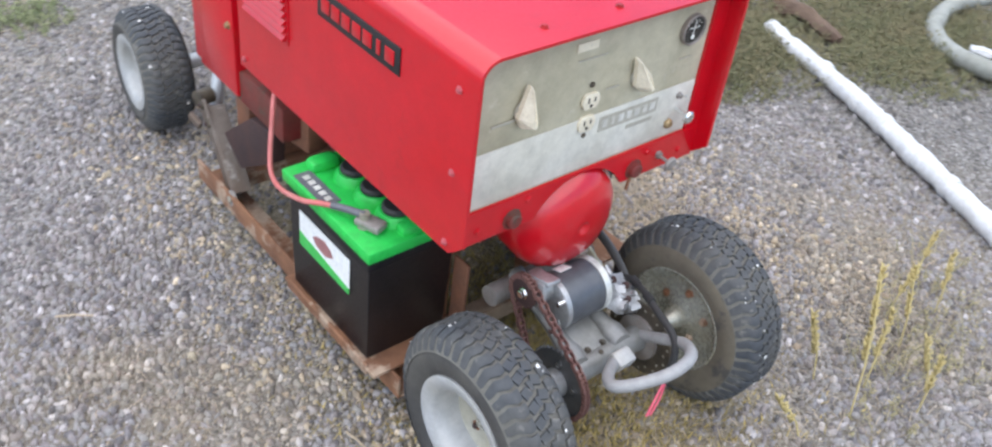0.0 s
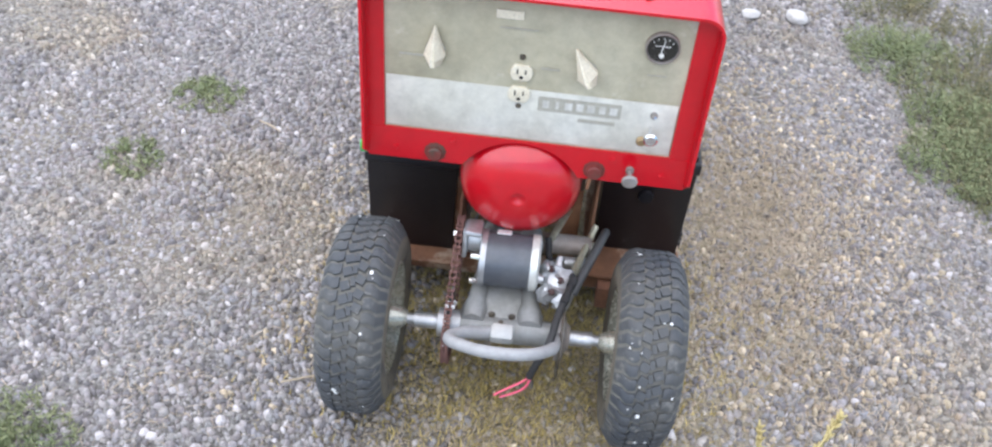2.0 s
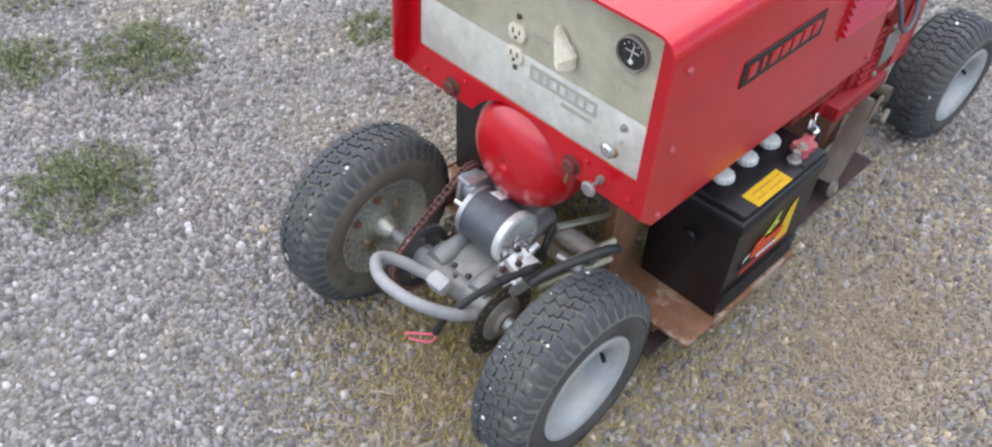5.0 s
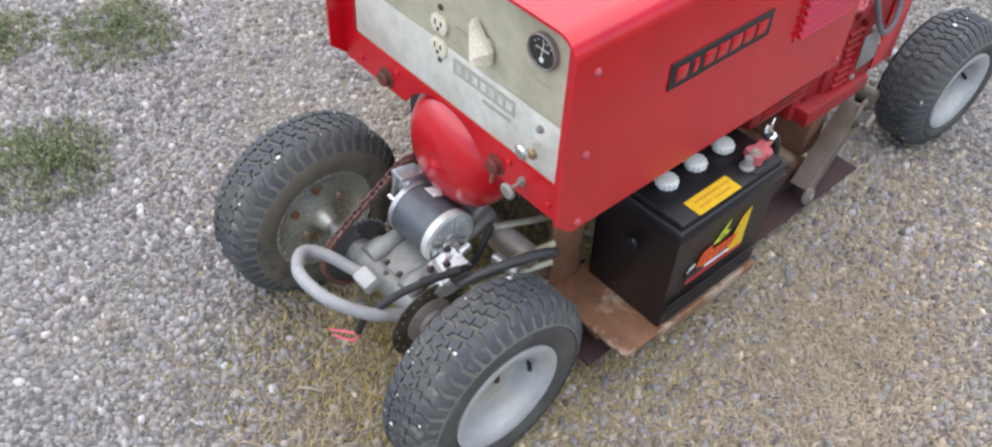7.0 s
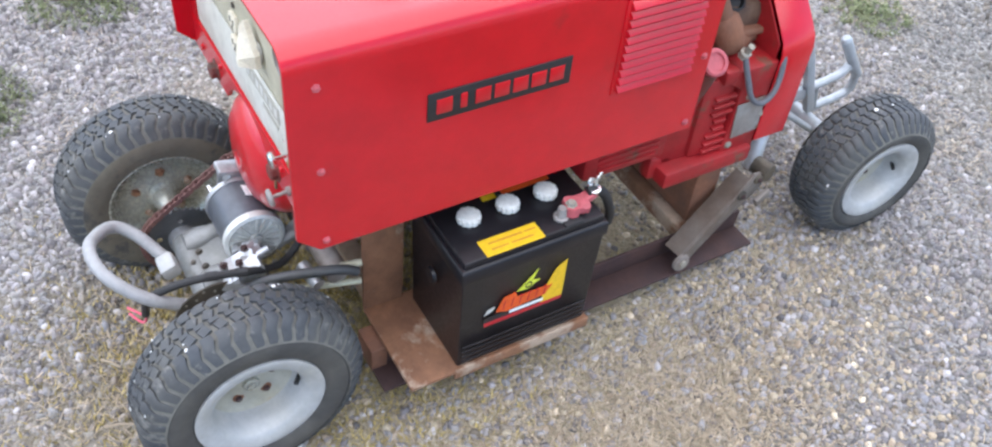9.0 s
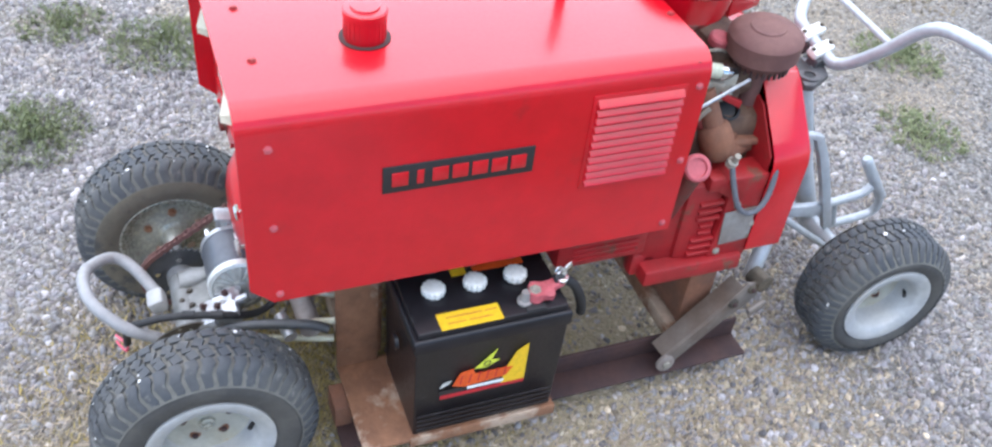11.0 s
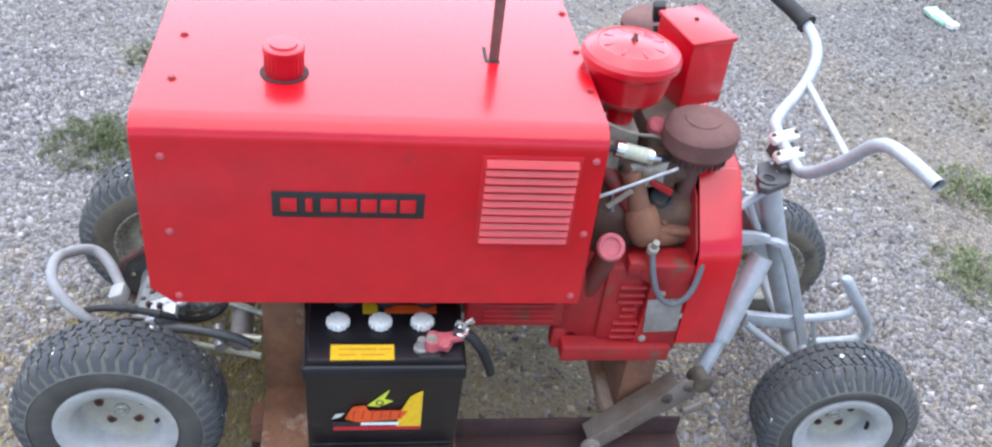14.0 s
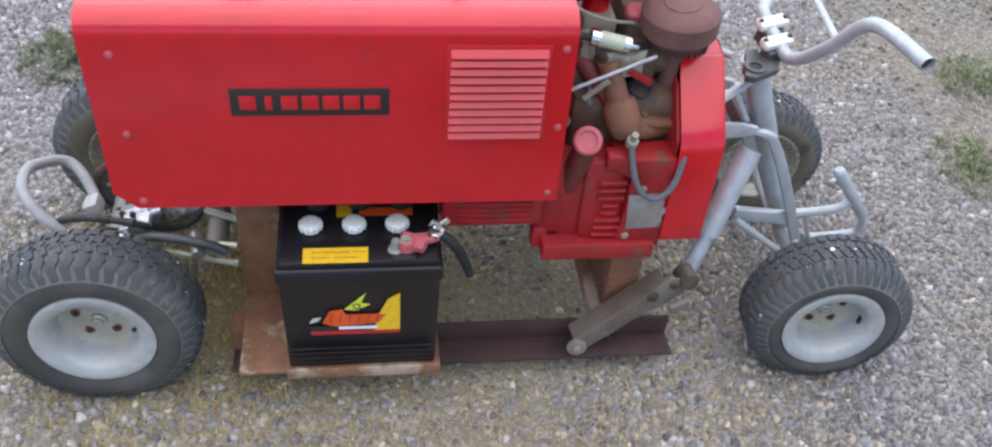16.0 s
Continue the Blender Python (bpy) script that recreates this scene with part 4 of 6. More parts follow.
def wheel(at, turn, R, W, rr, group):
    """Turf tyre on a dished steel rim; its axle lies along its own x, the dished face to +x."""
    w = new("wheel")
    w.parent = cart
    w.matrix_local = pose(*at, 0, 0, turn)
    tagged(w, "knobbly black turf tyre on a pale grey dished steel rim")
    h = W / 2
    prof = [(h * 0.80, rr - 0.004), (h * 0.93, rr + 0.006), (h * 1.0, rr + (R - rr) * 0.33), (h * 0.985, R - 0.036), (h * 0.92, R - 0.0285), (h * 0.8, R - 0.017), (h * 0.65, R - 0.009), (h * 0.4, R - 0.0065)]
    prof = prof + [(-a, b) for a, b in prof[::-1]] + [(-h * 0.6, rr - 0.01), (h * 0.6, rr - 0.01)]
    tyre = part("tyre", S().lathe(prof, (0, 0, 0), (1, 0, 0), 64, closed=True), SIDEWALL, w, "black rubber tyre with dust and white paint specks", smooth=40)
    part("tread_floor", S().lathe([(h * 0.985, R - 0.032), (h * 0.93, R - 0.0262), (h * 0.8, R - 0.0142), (h * 0.65, R - 0.0065), (h * 0.45, R - 0.0034), (-h * 0.45, R - 0.0034), (-h * 0.65, R - 0.0065), (-h * 0.8, R - 0.0142), (-h * 0.93, R - 0.0262), (-h * 0.985, R - 0.032)], (0, 0, 0), (1, 0, 0), 64, caps=False), TREAD_DUST, tyre)
    s = S()
    N = int(R * (262 if group == "rear" else 320))
    rnd = random.Random(int(R * 1000))
    step = 2 * math.pi / N

    def rim_of(u):
        """Height of the carcass at a share of the half width."""
        u = abs(u)
        return R - 0.0036 if u < 0.45 else R - 0.0036 - 0.031 * ((u - 0.45) / 0.55) ** 2.1

    for k in range(N):
        for d in (-1, 1):
            # broad shoulder lug, bent in the middle and drawn down on to the sidewall
            off = k + (0.5 if d > 0 else 0.0) + rnd.uniform(-0.03, 0.03)
            rows = []
            for u, turn, wide in ((0.38, 0.06, 0.36), (0.46, 0.12, 0.385), (0.56, 0.16, 0.385), (0.66, 0.04, 0.375), (0.76, -0.10, 0.37), (0.80, -0.08, 0.35), (0.92, 0.02, 0.33), (0.96, 0.02, 0.28)):
                rr_, up = rim_of(u), 0.0052 if u < 0.78 else 0.0034 if u < 0.94 else 0.0015
                row = []
                for side, rad in ((-1, rr_ - 0.004), (-1, rr_ + up * 0.85), (-0.82, rr_ + up), (0.82, rr_ + up), (1, rr_ + up * 0.85), (1, rr_ - 0.004)):
                    a = step * (off + d * turn + side * wide)
                    row.append((d * u * h * (1.0 if rad > rr_ else 0.97), rad * math.sin(a), rad * math.cos(a)))
                rows.append(row)
            s.ring(rows)
        for u, wid, skew, ph in ((-0.205, 0.30, -22, 0.25), (0.205, 0.30, 22, 0.75), (0.0, 0.15, 8, 0.5)):
            a = step * (k + ph + rnd.uniform(-0.05, 0.05))
            m = Matrix.Rotation(-a, 4, "X") @ pose(u * h, 0, R - 0.0036, 0, 0, skew)
            x, y, hh, q = wid * h / 2, step * R * 0.37, 0.006, 0.0046
            v = [(-x, -y, -hh), (x, -y, -hh), (x, y, -hh), (-x, y, -hh), (-x * 0.88, -y * 0.84, q), (x * 0.88, -y * 0.84, q), (x * 0.88, y * 0.84, q), (-x * 0.88, y * 0.84, q)]
            s.add(v, [(4, 5, 6, 7), (0, 1, 5, 4), (1, 2, 6, 5), (2, 3, 7, 6), (3, 0, 4, 7)], m)
    tagged(part("tread", s, RUBBER, tyre, "worn block tread"), kind="stuff")
    s = S()
    for k in range(34 if group == "rear" else 10):
        a, u = rnd.uniform(0, 2 * math.pi), rnd.uniform(-0.75, 0.8)
        q = 0.0010 + 0.0036 * rnd.random() ** 2
        m = Matrix.Rotation(a, 4, "X") @ pose(u * h, 0, rim_of(u) + 0.0054, 0, 0, rnd.uniform(0, 90))
        s.add([(-q, -q, 0), (q * 0.6, -q, 0), (q, q * 0.5, 0), (-q * 0.5, q, 0), (0, 0, 0.0012)], [(0, 1, 4), (1, 2, 4), (2, 3, 4), (3, 0, 4)], m)
    tagged(part("paint_specks", s, SPECK, tyre, "small white paint specks"), kind="stuff")
    # rim: rolled lip, deep bowl, disc set inboard; dusty inner face
    lip = [(h * 0.78, rr - 0.010), (h * 0.86, rr + 0.001), (h * 0.93, rr + 0.001), (h * 0.95, rr - 0.003), (h * 0.92, rr - 0.012), (h * 0.86, rr - 0.022), (h * 0.78, rr - 0.027), (h * 0.25, rr - 0.031), (h * 0.05, rr - 0.034)]
    face = [(h * 0.05, rr - 0.034), (-h * 0.03, rr - 0.041), (-h * 0.05, rr * 0.36), (h * 0.04, rr * 0.24), (h * 0.04, 0.001)]
    rim = part("rim", S().lathe(lip, (0, 0, 0), (1, 0, 0), 48, caps=False), RIM_PAINT, w, "pale grey painted steel rim with rust spots", smooth=40)
    part("rim_disc", S().lathe(face, (0, 0, 0), (1, 0, 0), 48, caps=False), RIM_DISC, rim, "dusty tan wheel disc", smooth=40)
    inner = [(-h * 0.60, 0.001), (-h * 0.60, rr * 0.26), (-h * 0.50, rr * 0.36), (-h * 0.42, rr * 0.56), (-h * 0.44, rr * 0.72), (-h * 0.58, rr - 0.017), (-h * 0.84, rr - 0.010), (-h * 0.93, rr - 0.002), (-h * 0.9, rr + 0.003), (-h * 0.8, rr - 0.01)]
    part("rim_back", S().lathe(inner, (0, 0, 0), (1, 0, 0), 48, caps=False), RIM_DUSTY, w, "dusty grey back of the rim", smooth=40)
    part("dirt_ring", S().lathe([(-h * 0.935, rr + 0.001), (-h * 1.0, rr + (R - rr) * 0.2), (-h * 1.03, rr + (R - rr) * 0.34), (-h * 1.012, rr + (R - rr) * 0.55), (-h * 0.985, rr + (R - rr) * 0.6)], (0, 0, 0), (1, 0, 0), 56, caps=False), DIRT, tyre, "dried dirt caked round the inner sidewall", smooth=60)
    for k in range(5):
        a = 2 * math.pi * k / 5 + 0.35
        y, z = rr * 0.38 * math.cos(a), rr * 0.38 * math.sin(a)
        part("lug_hole", S().lathe([(0, 0.0092), (0.0012, 0.0092), (0.0014, 0.007)], (-h * 0.035, y, z), (1, 0, 0), 14), RUST_ORANGE, rim)
        part("lug_nut", hexbolt((-h * 0.03, y, z), (1, 0, 0), 0.0056, 0.005), RUST_DARK, rim)
        part("back_bolt", hexbolt((-h * 0.45, y * 1.25, z * 1.25), (-1, 0, 0), 0.0065, 0.005), RUST, rim)
    part("hub", S().lathe([(-0.002, 0.014), (0.006, 0.013), (0.008, 0.009), (0.011, 0.008)], (h * 0.04, 0, 0), (1, 0, 0), 16), RIM_DUSTY, rim)
    part("hub_flange", S().lathe([(0.006, 0.030), (0, 0.030), (-0.006, 0.020), (-0.03, 0.018)], (-h * 0.60, 0, 0), (1, 0, 0), 20), RIM_DUSTY, w)
    part("valve", S().tube([(h * 0.3, rr - 0.026, 0), (h * 0.6, rr - 0.04, 0)], 0.004, 8), BLACK_MATT, rim)
    return w


wheel((0.254, -0.110, 0.176), 0, 0.176, 0.118, 0.102, "rear")
wheel((-0.246, -0.108, 0.176), 180, 0.176, 0.118, 0.102, "rear")
wheel((0.270, 1.222, 0.154), -4, 0.154, 0.128, 0.094, "front")
wheel((-0.220, 1.235, 0.149), 176, 0.149, 0.118, 0.092, "front")

# rear axle with sprocket, chain, brake disc, drive motor
AY, AZ = -0.110, 0.180
part("axle_shaft", S().tube([(-0.24, AY, AZ), (0.24, AY, AZ)], 0.0095, 14), ALU, cart, "bright steel axle shaft")
for x0, x1 in ((-0.168, -0.198), (0.176, 0.206)):
    part("axle_hub", S().lathe([(0, 0.012), (0.010, 0.018), (abs(x1 - x0), 0.024)], (x0, AY, AZ), (x1 - x0, 0, 0), 18), RIM_DUSTY, cart)
for x0, x1 in ((-0.115, -0.155), (0.125, 0.165)):
    part("axle_sleeve", S().tube([(x0, AY, AZ), (x1, AY, AZ)], 0.014, 14), ALU, cart)
part("axle_carrier", S().tube([(-0.082, AY, AZ), (0.10, AY, AZ)], 0.024, 18), CAST_GREY, cart, "dull grey axle carrier tube")
for d in (-1, 1):
    # dog-bone arms from the axle to the motor's pivot
    rows = []
    for u, r in ((0.0, 0.022), (0.12, 0.024), (0.22, 0.0175), (0.55, 0.0135), (0.80, 0.0155), (0.90, 0.021), (1.0, 0.020)):
        c = Vector((d * 0.052, -0.118, 0.197)).lerp(Vector((d * 0.036, 0.080, 0.252)), u)
        rows.append([c + Vector((r * math.cos(a), 0.15 * r * math.sin(a), 0.85 * r * math.sin(a))) for a in [2 * math.pi * k / 14 for k in range(14)]])
    part("swing_arm", S().ring(rows), CAST_GREY, cart, "thick tapered grey swing arm", smooth=50)
part("pivot_block", S().box((0.088, 0.130, 0.030), (0.0, -0.045, 0.203), 0.010, (14, 0, 0)), CAST_GREY, cart, "grey cast centre block")
for x, y, z in ((-0.018, -0.10, 0.204), (0.018, -0.10, 0.204), (0.0, -0.115, 0.201)):
    part("pivot_bolt", hexbolt((x, y, z), (0, -0.2, 1), 0.005, 0.004), OILY, cart)


def toothed(at, r, teeth, w, hole):
    o = []
    for k in range(teeth):
        for u, q in ((0.0, 0.93), (0.3, 0.93), (0.45, 1.0), (0.65, 1.0), (0.8, 0.93)):
            a = 2 * math.pi * (k + u) / teeth
            o.append((at[1] + r * q * math.cos(a), at[2] + r * q * math.sin(a)))
    return S().prism(o, "x", at[0] - w / 2, at[0] + w / 2)


CX = -0.092
part("sprocket", toothed((CX, AY, AZ), 0.066, 36, 0.004, 0), ARM_GREY, cart, "large dark chain sprocket")
for k in range(5):
    a = 2 * math.pi * k / 5 + 0.3
    part("sprocket_bolt", S().lathe([(-0.008, 0.0055), (0.008, 0.0055)], (CX, AY + 0.042 * math.cos(a), AZ + 0.042 * math.sin(a)), (1, 0, 0), 6), CHROME, cart)
part("sprocket_hub", S().lathe([(-0.02, 0.026), (0.02, 0.026)], (CX, AY, AZ), (1, 0, 0), 18), ALU, cart)
MY, MZ = -0.020, 0.268
part("sprocket", toothed((CX, MY + 0.02, MZ + 0.03), 0.029, 14, 0.006, 0), RUST_DARK, cart, "small rusty motor sprocket")
part("sprocket_nut", hexbolt((CX - 0.003, MY + 0.02, MZ + 0.03), (-1, 0, 0), 0.008, 0.008), CHROME, cart)


def chain():
    """Links round both sprockets, as one part."""
    a, b, ra, rb = Vector((AY, AZ)), Vector((MY + 0.02, MZ + 0.03)), 0.069, 0.031
    dd = b - a
    base, span = math.atan2(dd.y, dd.x), dd.length
    th = math.acos((ra - rb) / span)
    pts = []
    for k in range(40):
        t = base + th + (2 * math.pi - 2 * th) * k / 39
        pts.append(a + Vector((math.cos(t), math.sin(t))) * ra)
    e = a + Vector((math.cos(base - th), math.sin(base - th))) * ra
    f = b + Vector((math.cos(base - th), math.sin(base - th))) * rb
    for k in range(1, 14):
        pts.append(e.lerp(f, k / 14))
    for k in range(12):
        t = base - th + 2 * th * k / 11
        pts.append(b + Vector((math.cos(t), math.sin(t))) * rb)
    e = b + Vector((math.cos(base + th), math.sin(base + th))) * rb
    f = a + Vector((math.cos(base + th), math.sin(base + th))) * ra
    for k in range(1, 14):
        pts.append(e.lerp(f, k / 14))
    s = S()
    n = len(pts)
    for k in range(n):
        p, q = pts[k], pts[(k + 1) % n]
        mid, ang = (p + q) / 2, math.degrees(math.atan2(q.y - p.y, q.x - p.x))
        wide = 0.0055 if k % 2 else 0.0035
        for sx in (-wide, wide):
            s.box((0.0016, (q - p).length + 0.004, 0.0085), (CX + sx, mid.x, mid.y), 0, (ang, 0, 0))
        s.lathe([(-0.0065, 0.0022), (0.0065, 0.0022)], (CX, p.x, p.y), (1, 0, 0), 6)
    return s


part("drive_chain", chain(), RUST_MUFFLER, cart, "brown rusty drive chain")
motor = part("drive_motor", S().lathe([(-0.042, 0.050), (0.042, 0.050)], (0.0, MY, MZ), (1, 0, 0), 40), MOTOR, cart, "dark blue-grey electric drive motor with silver end caps")
part("end_cap", S().lathe([(-0.052, 0.048), (-0.050, 0.0515), (-0.040, 0.0515), (-0.040, 0.046)], (0, MY, MZ), (1, 0, 0), 40), ALU, motor)
cap = part("end_cap", S().lathe([(0.040, 0.046), (0.040, 0.0515), (0.053, 0.0515), (0.056, 0.046), (0.052, 0.042), (0.052, 0.012), (0.058, 0.011), (0.058, 0.001)], (0, MY, MZ), (1, 0, 0), 40), CAP_METAL, motor, "ribbed pale silver end cap")
for k in range(18):
    a = 2 * math.pi * k / 18
    part("rib", S().box((0.005, 0.027, 0.0028), (0.0545, MY + 0.028 * math.cos(a), MZ + 0.028 * math.sin(a)), 0, (math.degrees(a), 0, 0)), CAP_METAL, cap)
part("case_bracket", S().box((0.030, 0.050, 0.010), (-0.066, MY + 0.005, MZ + 0.060), 0.003, (-14, 6, 0)).box((0.008, 0.045, 0.055), (-0.080, MY + 0.006, MZ + 0.034), 0.002, (-8, 0, 0)), ALU, motor, "bright folded bracket over the gear case")
part("gear_case", S().lathe([(-0.078, 0.026), (-0.074, 0.030), (-0.052, 0.030)], (0, MY + 0.02, MZ + 0.03), (1, 0, 0), 26), ALU, motor, "silver gear case")
for y, z in ((MY - 0.035, MZ + 0.03), (MY - 0.03, MZ - 0.035), (MY + 0.04, MZ - 0.02)):
    part("case_bolt", S().lathe([(-0.066, 0.005), (-0.05, 0.005)], (0, y, z), (1, 0, 0), 8), CHROME, motor)
part("white_tag", S().box((0.026, 0.022, 0.001), (-0.012, MY + 0.018, MZ + 0.0485), 0, (-22, 0, 0)), WHITE_LABEL, motor, "torn white tag")
# brake disc and caliper
disc = part("brake_disc", S().lathe([(-0.0016, 0.03), (-0.0016, 0.074), (0.0016, 0.074), (0.0016, 0.03)], (0.108, AY, AZ), (1, 0, 0), 48, closed=True), OILY, cart, "dark drilled brake disc")
for k in range(24):
    a = 2 * math.pi * k / 24
    q = 0.068 if k % 2 else 0.061
    part("hole", S().lathe([(-0.0019, 0.0026), (0.0019, 0.0026)], (0.108, AY + q * math.cos(a), AZ + q * math.sin(a)), (1, 0, 0), 8), PALE_METAL, disc)
part("disc_carrier", S().lathe([(-0.008, 0.044), (0.004, 0.044), (0.010, 0.026), (0.016, 0.022)], (0.108, AY, AZ), (1, 0, 0), 20), STEEL_GREY, disc)
cal = S()
for seed, (at, size, turn) in enumerate((((0.090, -0.052, 0.250), (0.044, 0.052, 0.042), (20, 12, 0)), ((0.078, -0.034, 0.268), (0.034, 0.030, 0.026), (-10, 20, 15)), ((0.104, -0.076, 0.238), (0.026, 0.034, 0.030), (30, 0, -20)), ((0.074, -0.074, 0.246), (0.024, 0.026, 0.030), (0, 30, 10)))):
    cal.add(*crumpled(at, [q * 0.98 for q in size], turn, seed * 7.3))
cal.lathe([(0, 0.009), (0.02, 0.009)], (0.066, -0.055, 0.262), (-1, 0.2, 0.1), 10).lathe([(0, 0.007), (0.022, 0.006)], (0.09, -0.03, 0.27), (0.1, 0.8, 0.4), 10)
caliper = part("brake_caliper", cal, ALU, cart, "bright cast aluminium brake caliper", smooth=28)
for at, ax in (((0.096, -0.062, 0.272), (0.1, -0.3, 1)), ((0.078, -0.046, 0.281), (0, 0, 1)), ((0.082, -0.084, 0.262), (0, -0.6, 0.8))):
    part("caliper_bolt", hexbolt(at, ax, 0.0048, 0.005), RUST_DARK, caliper)
part("brake_hose", S().tube([(0.068, 0.06, 0.262), (0.074, 0.03, 0.226), (0.10, -0.005, 0.238), (0.121, -0.045, 0.270), (0.112, -0.09, 0.274), (0.096, -0.145, 0.268), (0.090, -0.190, 0.258), (0.076, -0.212, 0.236), (0.066, -0.214, 0.205), (0.060, -0.216, 0.184)], 0.0066, 10, 2), BLACK_MATT, cart, "taped black cable")
for x, y, z in ((0.117, -0.065, 0.272), (0.106, -0.11, 0.2725)):
    part("hose_tape", S().lathe([(-0.010, 0.0082), (0.010, 0.0082)], (x, y, z), (-0.25, -0.95, -0.02), 10), BLACK_MATT, cart)
part("brake_arm", S().tube([(0.176, 0.108, 0.250), (0.172, 0.085, 0.264), (0.150, 0.015, 0.262), (0.127, -0.045, 0.248), (0.122, -0.058, 0.238)], 0.0085, 12, 2), ARM_GREY, cart, "dark grey bent steel arm beside the caliper")
# grey loop handle at the back of the axle
loop = S().tube([(0.0, -0.150, 0.218), (-0.030, -0.165, 0.224), (-0.054, -0.180, 0.238), (-0.077, -0.200, 0.250), (-0.083, -0.220, 0.259), (-0.062, -0.242, 0.273), (-0.015, -0.270, 0.293), (0.052, -0.260, 0.286), (0.092, -0.216, 0.258), (0.097, -0.185, 0.236), (0.100, -0.118, 0.194)], 0.0105, 14, 2)
part("loop_handle", loop, GREY_TUBE, cart, "grey painted bent-tube loop handle", smooth=60)
part("loop_clamp", S().box((0.040, 0.030, 0.028), (0.005, -0.157, 0.219), 0.006, (20, 0, 0)), RIM_PAINT, cart, "pale grey clamp block")
for k, (dx, dz) in enumerate(((0.0, 0.0), (0.010, -0.012))):
    part("pink_wire", S().tube([(0.062, -0.214, 0.192), (0.058 + dx * 0.5, -0.216, 0.180), (0.046 + dx, -0.220, 0.170 + dz), (0.026 + dx, -0.228, 0.162 + dz), (0.004 + dx, -0.236, 0.150 + dz * 0.3)], 0.0022, 6, 2), PINK_WIRE, cart, "loose pink wire ends")

# front end: grey links, silver fork tubes, steering column, handlebar
def link(sx, x):
    """Folded steel channel from the side beam up to the fork tube: a broad web with turned-in edges, an eye at each end."""
    a, b = Vector((x, 0.742, 0.082)), Vector((x - 0.030 * sx, 0.915, 0.212))
    ang = math.degrees(math.atan2(b.z - a.z, b.y - a.y))
    m = pose(*((a + b) / 2), ang, 0, sx * 8)
    n = (b - a).length / 2
    s = S()
    web = [(-n - 0.014, -0.012), (-n - 0.004, -0.019), (n * 0.3, -0.021), (n * 0.55, -0.027), (n + 0.004, -0.030), (n + 0.016, -0.010), (n + 0.020, 0.006), (n + 0.004, 0.027), (n * 0.55, 0.022), (n * 0.3, 0.017), (-n * 0.6, 0.016), (-n - 0.012, 0.010)]
    q = S().prism(web, "x", -0.003, 0.003)
    s.add(q.v, q.f, m)
    q = S().box((0.040, 2 * n * 0.94, 0.005), (-sx * 0.020, 0, 0.0165), 0.001, (1.0, 0, 0)).box((0.022, 2 * n * 0.86, 0.004), (-sx * 0.012, 0, -0.018), 0.001, (1.5, 0, 0))
    s.add(q.v, q.f, m)
    l = part("front_link", s, LINK_STEEL, cart, "greasy brown-grey folded steel link with bolt holes", bevel=0.0012)
    for u, v, r, mt in ((-n + 0.002, 0.0, 0.017, STEEL_GREY), (n * 0.62, 0.010, 0.010, OILY), (n + 0.004, 0.006, 0.009, OILY)):
        c = m @ Vector((sx * 0.003, u, v))
        part("link_boss", S().lathe([(-0.002, r * 1.15), (0.004, r * 1.1), (0.006, r * 0.8), (0.006, r * 0.4)], c, (sx, 0, 0.1), 16), mt, l)
        part("link_bolt", hexbolt(c, (sx, 0, 0.1), r * 0.5, 0.009), PALE_METAL if r > 0.012 else RUST_DARK, l)
    part("link_eye", S().lathe([(-0.020, 0.014), (-0.018, 0.019), (0.018, 0.019), (0.020, 0.014)], (x - 0.040 * sx, 0.940, 0.224), (1, 0.2, 0), 16), OILY, l, "dark greasy pivot eye")
    part("link_lug", S().box((0.012, 0.040, 0.020), (x - 0.010 * sx, 0.928, 0.178), 0.004, (20, 0, 10)), LINK_STEEL, l)


link(1, 0.285)
link(-1, -0.262)
for sx, x0, x1 in ((1, 0.205, 0.118), (-1, -0.19, -0.09)):
    xm = x0 * 0.62 + x1 * 0.38
    s = S().tube([(x0, 0.955, 0.185), (xm, 0.995, 0.268)], 0.0155, 14)
    s.tube([(xm, 0.992, 0.262), (x1 * 0.90, 1.060, 0.412)], 0.0225, 16)
    part("fork_tube", s, SILVER, cart, "silver telescopic tube")
part("steering_column", S().tube([(0.05, 1.042, 0.575), (0.045, 1.111, 0.405), (0.042, 1.140, 0.325), (0.038, 1.235, 0.12)], 0.0225, 18), SILVER, cart, "silver steering column tube")
for d in (1, -1):
    x = 0.035 + d * 0.075
    rows = []
    for y, z, w, dpt in ((1.056, 0.456, 0.006, 0.006), (1.074, 0.452, 0.008, 0.007), (1.091, 0.444, 0.0085, 0.008), (1.110, 0.412, 0.0085, 0.0085), (1.129, 0.376, 0.0085, 0.009), (1.164, 0.300, 0.008, 0.009), (1.216, 0.178, 0.008, 0.009)):
        xs = x - d * 0.010 * (0.46 - z) / 0.3
        rows.append([(xs - w, y - dpt, z - dpt * 0.5), (xs + w, y - dpt, z - dpt * 0.5), (xs + w, y + dpt, z + dpt * 0.5), (xs - w, y + dpt, z + dpt * 0.5)])
    part("column_strut", S().ring(rows), SILVER, cart, "bent flat silver strut", bevel=0.002)
    q = S().prism([(0.960, 0.440), (0.985, 0.442), (1.045, 0.446), (1.064, 0.452), (1.060, 0.466), (1.030, 0.474), (0.960, 0.476)], "x", x - 0.005, x + 0.005)
    part("column_bracket", q, SILVER, cart, "pale silver bracket plate", bevel=0.002)
part("column_block", S().box((0.10, 0.030, 0.026), (0.040, 1.052, 0.440), 0.004, (-20, 0, 0)), DARK_STEEL, cart, "dark bearing block behind the struts")
